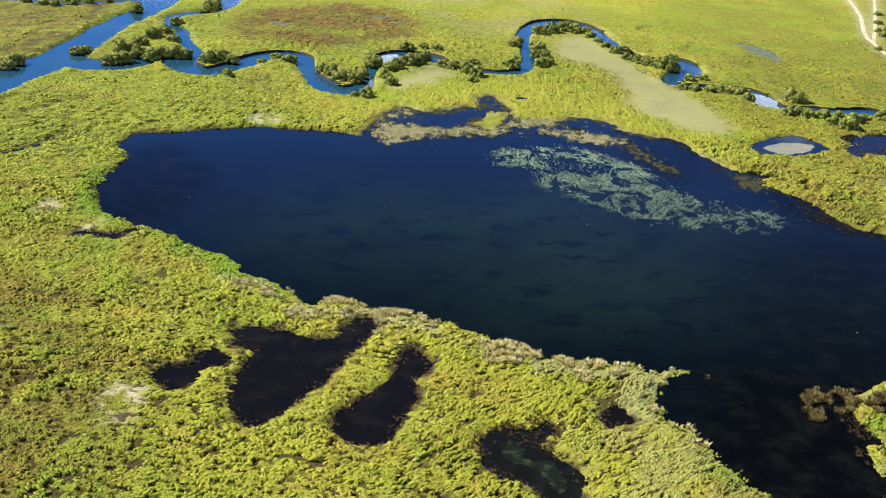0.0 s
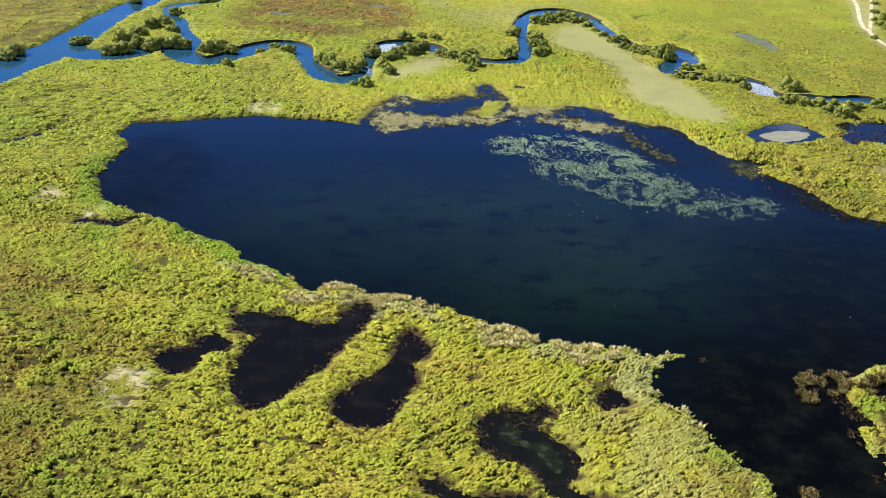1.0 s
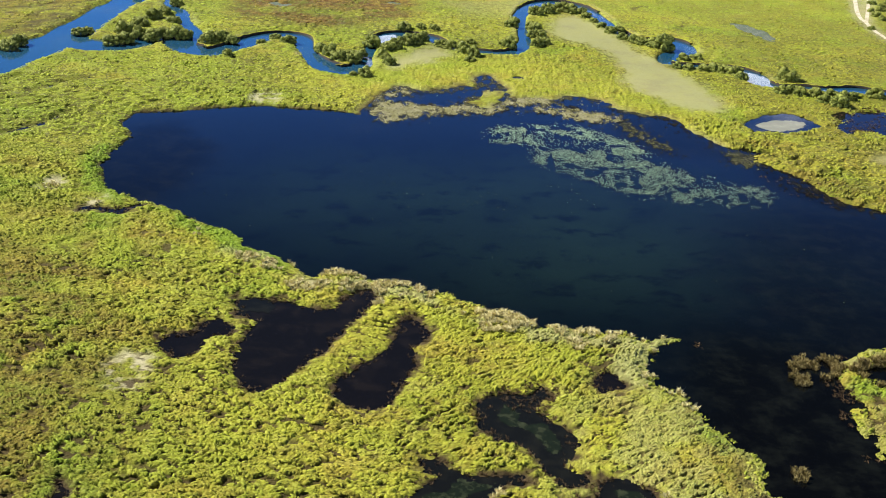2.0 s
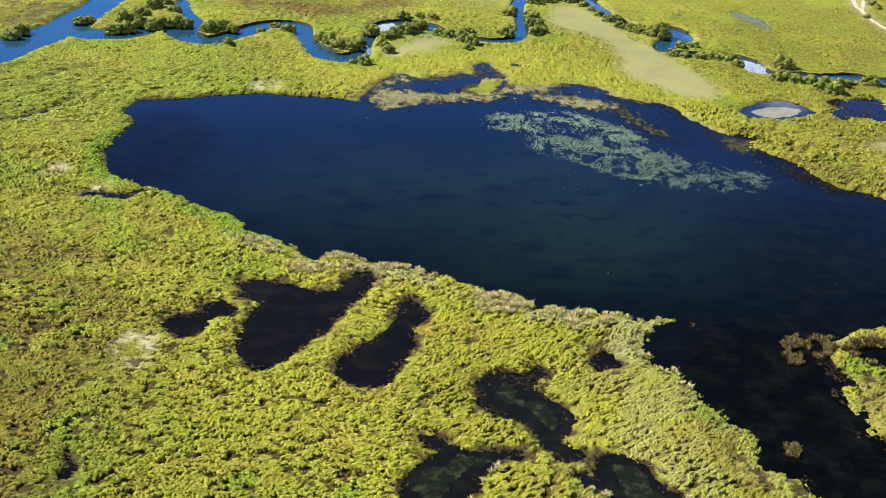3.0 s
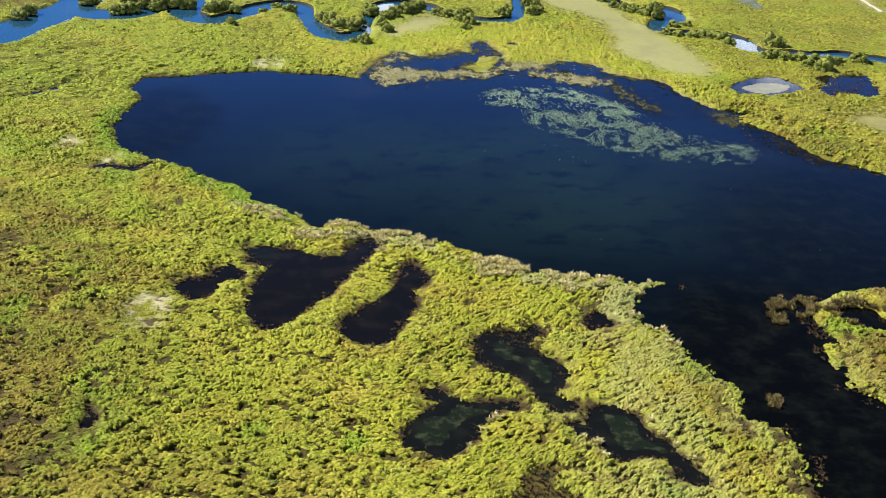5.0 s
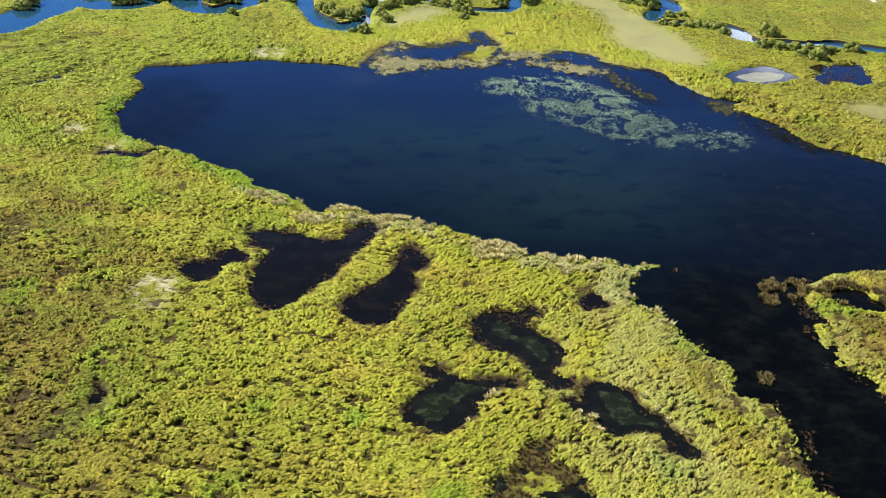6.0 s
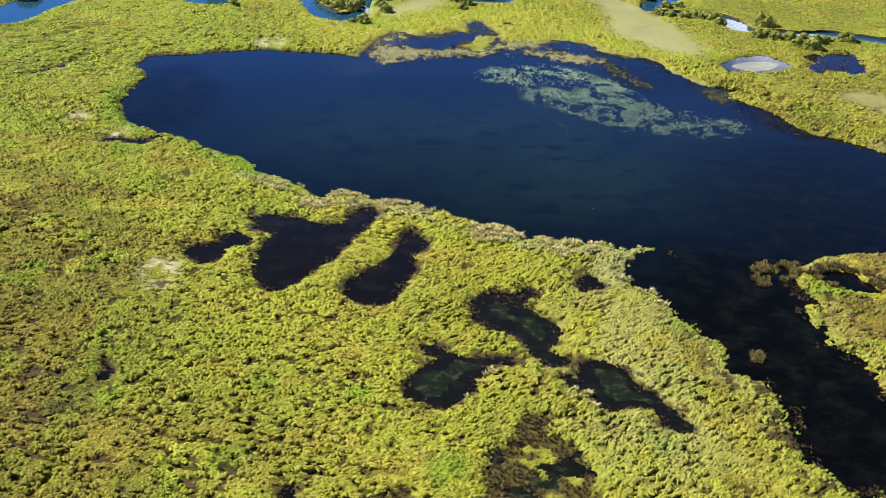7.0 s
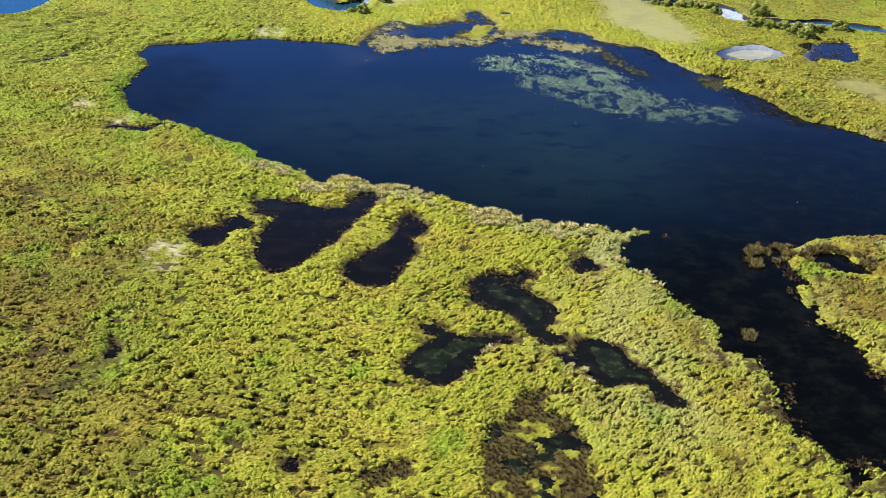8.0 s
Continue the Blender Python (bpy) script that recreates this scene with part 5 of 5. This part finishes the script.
        mesh = planted(name, short if material == REED_TAN else mounds if name == "sedge_fringe" else plumes if name in ("reed_belt", "dead_shrub") else shapes, x[i], y[i], np.maximum(kind["z"][i], -0.15), (0.40 if name == "sedge_fringe" else 0.62 if name in ("reed_belt", "dead_shrub") else 0.5) * size, tall * size * rng.uniform(0.75, 1.15, len(i)), rng)
        object_of(name, mesh, material, label, "reeds", "stuff")


def build_lilies():
    rng = np.random.default_rng(31)
    x, y, _ = scatter(-70, 165, 75, 280, 0.23, 33)
    inside = area_distance(x, y, LILY)
    drift = fractal(x + 0.4 * y, 0.8 * y - 0.3 * x, 5.0, 91, 4)
    chance = rng.uniform(0, 1, len(x))
    far_end = smooth(y, 215, 262)
    lane = smooth(np.hypot((x - 24) / 9, (y - 243) / 5), 0.5, 1.1) * smooth(np.hypot((x - 20) / 6, (y - 247) / 4), 0.5, 1.1)
    core = smooth(-np.minimum(np.hypot((x - 30) / 16, (y - 241) / 16), np.hypot((x - 11) / 7, (y - 248) / 8)), -1.2, -0.3)
    thick = smooth(-inside, -2.0, 2.0) * (0.15 + 0.85 * lane) * smooth(drift + 0.16 * core, 0.12 - 0.06 * far_end, 0.50) * smooth(fractal(0.7 * x, 0.5 * y, 1.3, 93) + 0.10 * core, 0.33, 0.68) * 0.60
    stray = 0.0004 * (lake_distance(x, y) < -4) * (drift > 0.55) + 0.006 * (np.hypot((x - 5) / 22, (y - 208) / 16) < 1) * (drift > 0.58)
    keep = chance < np.maximum(thick, stray)
    keep &= lake_distance(x, y) < -0.5
    x, y = x[keep], y[keep]
    shapes = []
    for k in range(4):
        a = np.arange(7) / 7 * 2 * math.pi
        r = rng.uniform(0.75, 1.15, 7)
        v = np.vstack([(0, 0, 1.0), np.c_[r * np.cos(a), r * np.sin(a), rng.uniform(0.2, 2.2, 7)]])
        shapes.append((v, np.array([(0, 1 + j, 1 + (j + 1) % 7) for j in range(6)])))
    size = rng.uniform(0.07, 0.15, len(x)) * (0.8 + 0.5 * far_end[keep])
    mesh = planted("lily_pads", shapes, x, y, np.full(len(x), 0.012), size, np.full(len(x), 0.03), rng)
    object_of("lily_pads", mesh, LILY_LEAF, "grey-green water lily pads floating on the lake", "water lilies", "stuff")


build_tussocks()
build_reeds()
build_lilies()


# ---- willows along the river ----
def part(name, bm, material, parent, label=""):
    mesh = bpy.data.meshes.new(name)
    bm.to_mesh(mesh)
    bm.free()
    mesh.materials.append(material)
    ob = new(name, mesh)
    ob.parent = parent
    return tagged(ob, label)


def limb(bm, start, end, r0, r1, sides=6):
    axis = Vector(end) - Vector(start)
    turn = axis.to_track_quat("Z", "Y").to_matrix().to_4x4()
    made = bmesh.ops.create_cone(bm, segments=sides, radius1=r0, radius2=r1, depth=axis.length, cap_ends=True)
    bmesh.ops.transform(bm, matrix=Matrix.Translation((Vector(start) + Vector(end)) / 2) @ turn, verts=made["verts"])


def willow(seed):
    """A broad bush of radius 1: short trunk, limbs, and a crown of leaf sprays in uneven heads."""
    rng = random.Random(seed)
    bush = new("willow_bush")
    wood, heads = bmesh.new(), []
    limb(wood, (0, 0, -0.15), (0.03, 0.02, 0.32), 0.085, 0.06)
    for k in range(7):
        a, r = 2 * math.pi * (k + rng.uniform(-0.3, 0.3)) / 7, rng.uniform(0.30, 0.72)
        tip = (r * math.cos(a), r * math.sin(a), rng.uniform(0.45, 0.85))
        limb(wood, (0.02, 0.01, 0.18), tip, 0.04, 0.012, 5)
        heads.append((tip, rng.uniform(0.26, 0.42)))
    heads.append(((rng.uniform(-0.2, 0.2), rng.uniform(-0.2, 0.2), rng.uniform(0.8, 1.05)), rng.uniform(0.36, 0.48)))
    for k in range(8):
        a = 2 * math.pi * (k + rng.uniform(-0.3, 0.3)) / 8
        heads.append(((0.70 * math.cos(a), 0.70 * math.sin(a), rng.uniform(0.12, 0.35)), rng.uniform(0.22, 0.34)))
    part("trunk", wood, WILLOW_WOOD, bush, "grey-brown forked trunk")
    leaves = bmesh.new()
    for (hx, hy, hz), r in heads:
        core = bmesh.ops.create_icosphere(leaves, subdivisions=2, radius=r * 0.9)
        for v in core["verts"]:
            v.co = Vector((hx, hy, hz)) + v.co * rng.uniform(0.82, 1.1)
        for _ in range(int(400 * r * r) + 15):
            d = Vector((rng.gauss(0, 1), rng.gauss(0, 1), rng.gauss(0, 1))).normalized()
            at = Vector((hx, hy, hz)) + d * r * rng.uniform(0.72, 1.08)
            if at.z < 0.02:
                continue
            up = (d + Vector((rng.uniform(-0.6, 0.6), rng.uniform(-0.6, 0.6), rng.uniform(-0.3, 0.6)))).normalized()
            u = up.orthogonal().normalized()
            v = up.cross(u)
            s = rng.uniform(0.06, 0.12)
            c = [leaves.verts.new(at + s * (p * u + q * v + w * up)) for p, q, w in ((-1, -0.3, 0), (0.1, -0.8, 0.3), (1.1, 0.1, -0.1), (0, 0.8, 0.3))]
            leaves.faces.new((c[0], c[1], c[3]))
            leaves.faces.new((c[1], c[2], c[3]))
    part("crown", leaves, WILLOW_LEAF, bush, "dense olive-green leaf heads")
    return tagged(bush, "olive-green rounded willow bush on the river bank", "bush", "willows along the river")


WILLOWS_TRACK = [(148, 450, 1.5), (156, 462, 1.5), (142.5, 420, 1.5), (138.5, 417, 1.2), (149, 434, 1.4), (138, 403, 1.3), (152, 442, 1.2), (145, 427, 1.4)]


def build_willows():
    rng = random.Random(41)
    kinds = [willow(seed) for seed in (1, 2, 3, 4, 5)]
    firsts = list(kinds)
    for x, y, r in WILLOWS_WEST + WILLOWS_MIDDLE + WILLOWS_BEND + WILLOWS_EAST + WILLOWS_NORTH + WILLOWS_TRACK:
        k = rng.randrange(len(kinds))
        m = pose(x, y, 0.15, 0, 0, rng.uniform(0, 360))
        r *= 0.95 if r > 2.2 and x < -60 else 1.22
        size = (r * rng.uniform(0.95, 1.1), r * rng.uniform(0.95, 1.1), r * rng.uniform(0.75, 1.0))
        if firsts[k] is not None:
            bush, firsts[k] = firsts[k], None
            bush.matrix_basis = m
        else:
            bush = copy_thing(kinds[k], m)
        bush.scale = size
        if y > 380 and x > 100:
            tagged(bush, "small round dark green bush beside the sandy track", "bush", "bushes by the track")


build_willows()
shrub = willow(9)
shrub.name = "dark_shrub"
shrub.matrix_basis, shrub.scale = pose(-18.2, 90.2, 0.3), (0.75, 0.65, 0.6)
tagged(shrub, "small dark green shrub alone in the sedge", "shrub", "single shrubs")
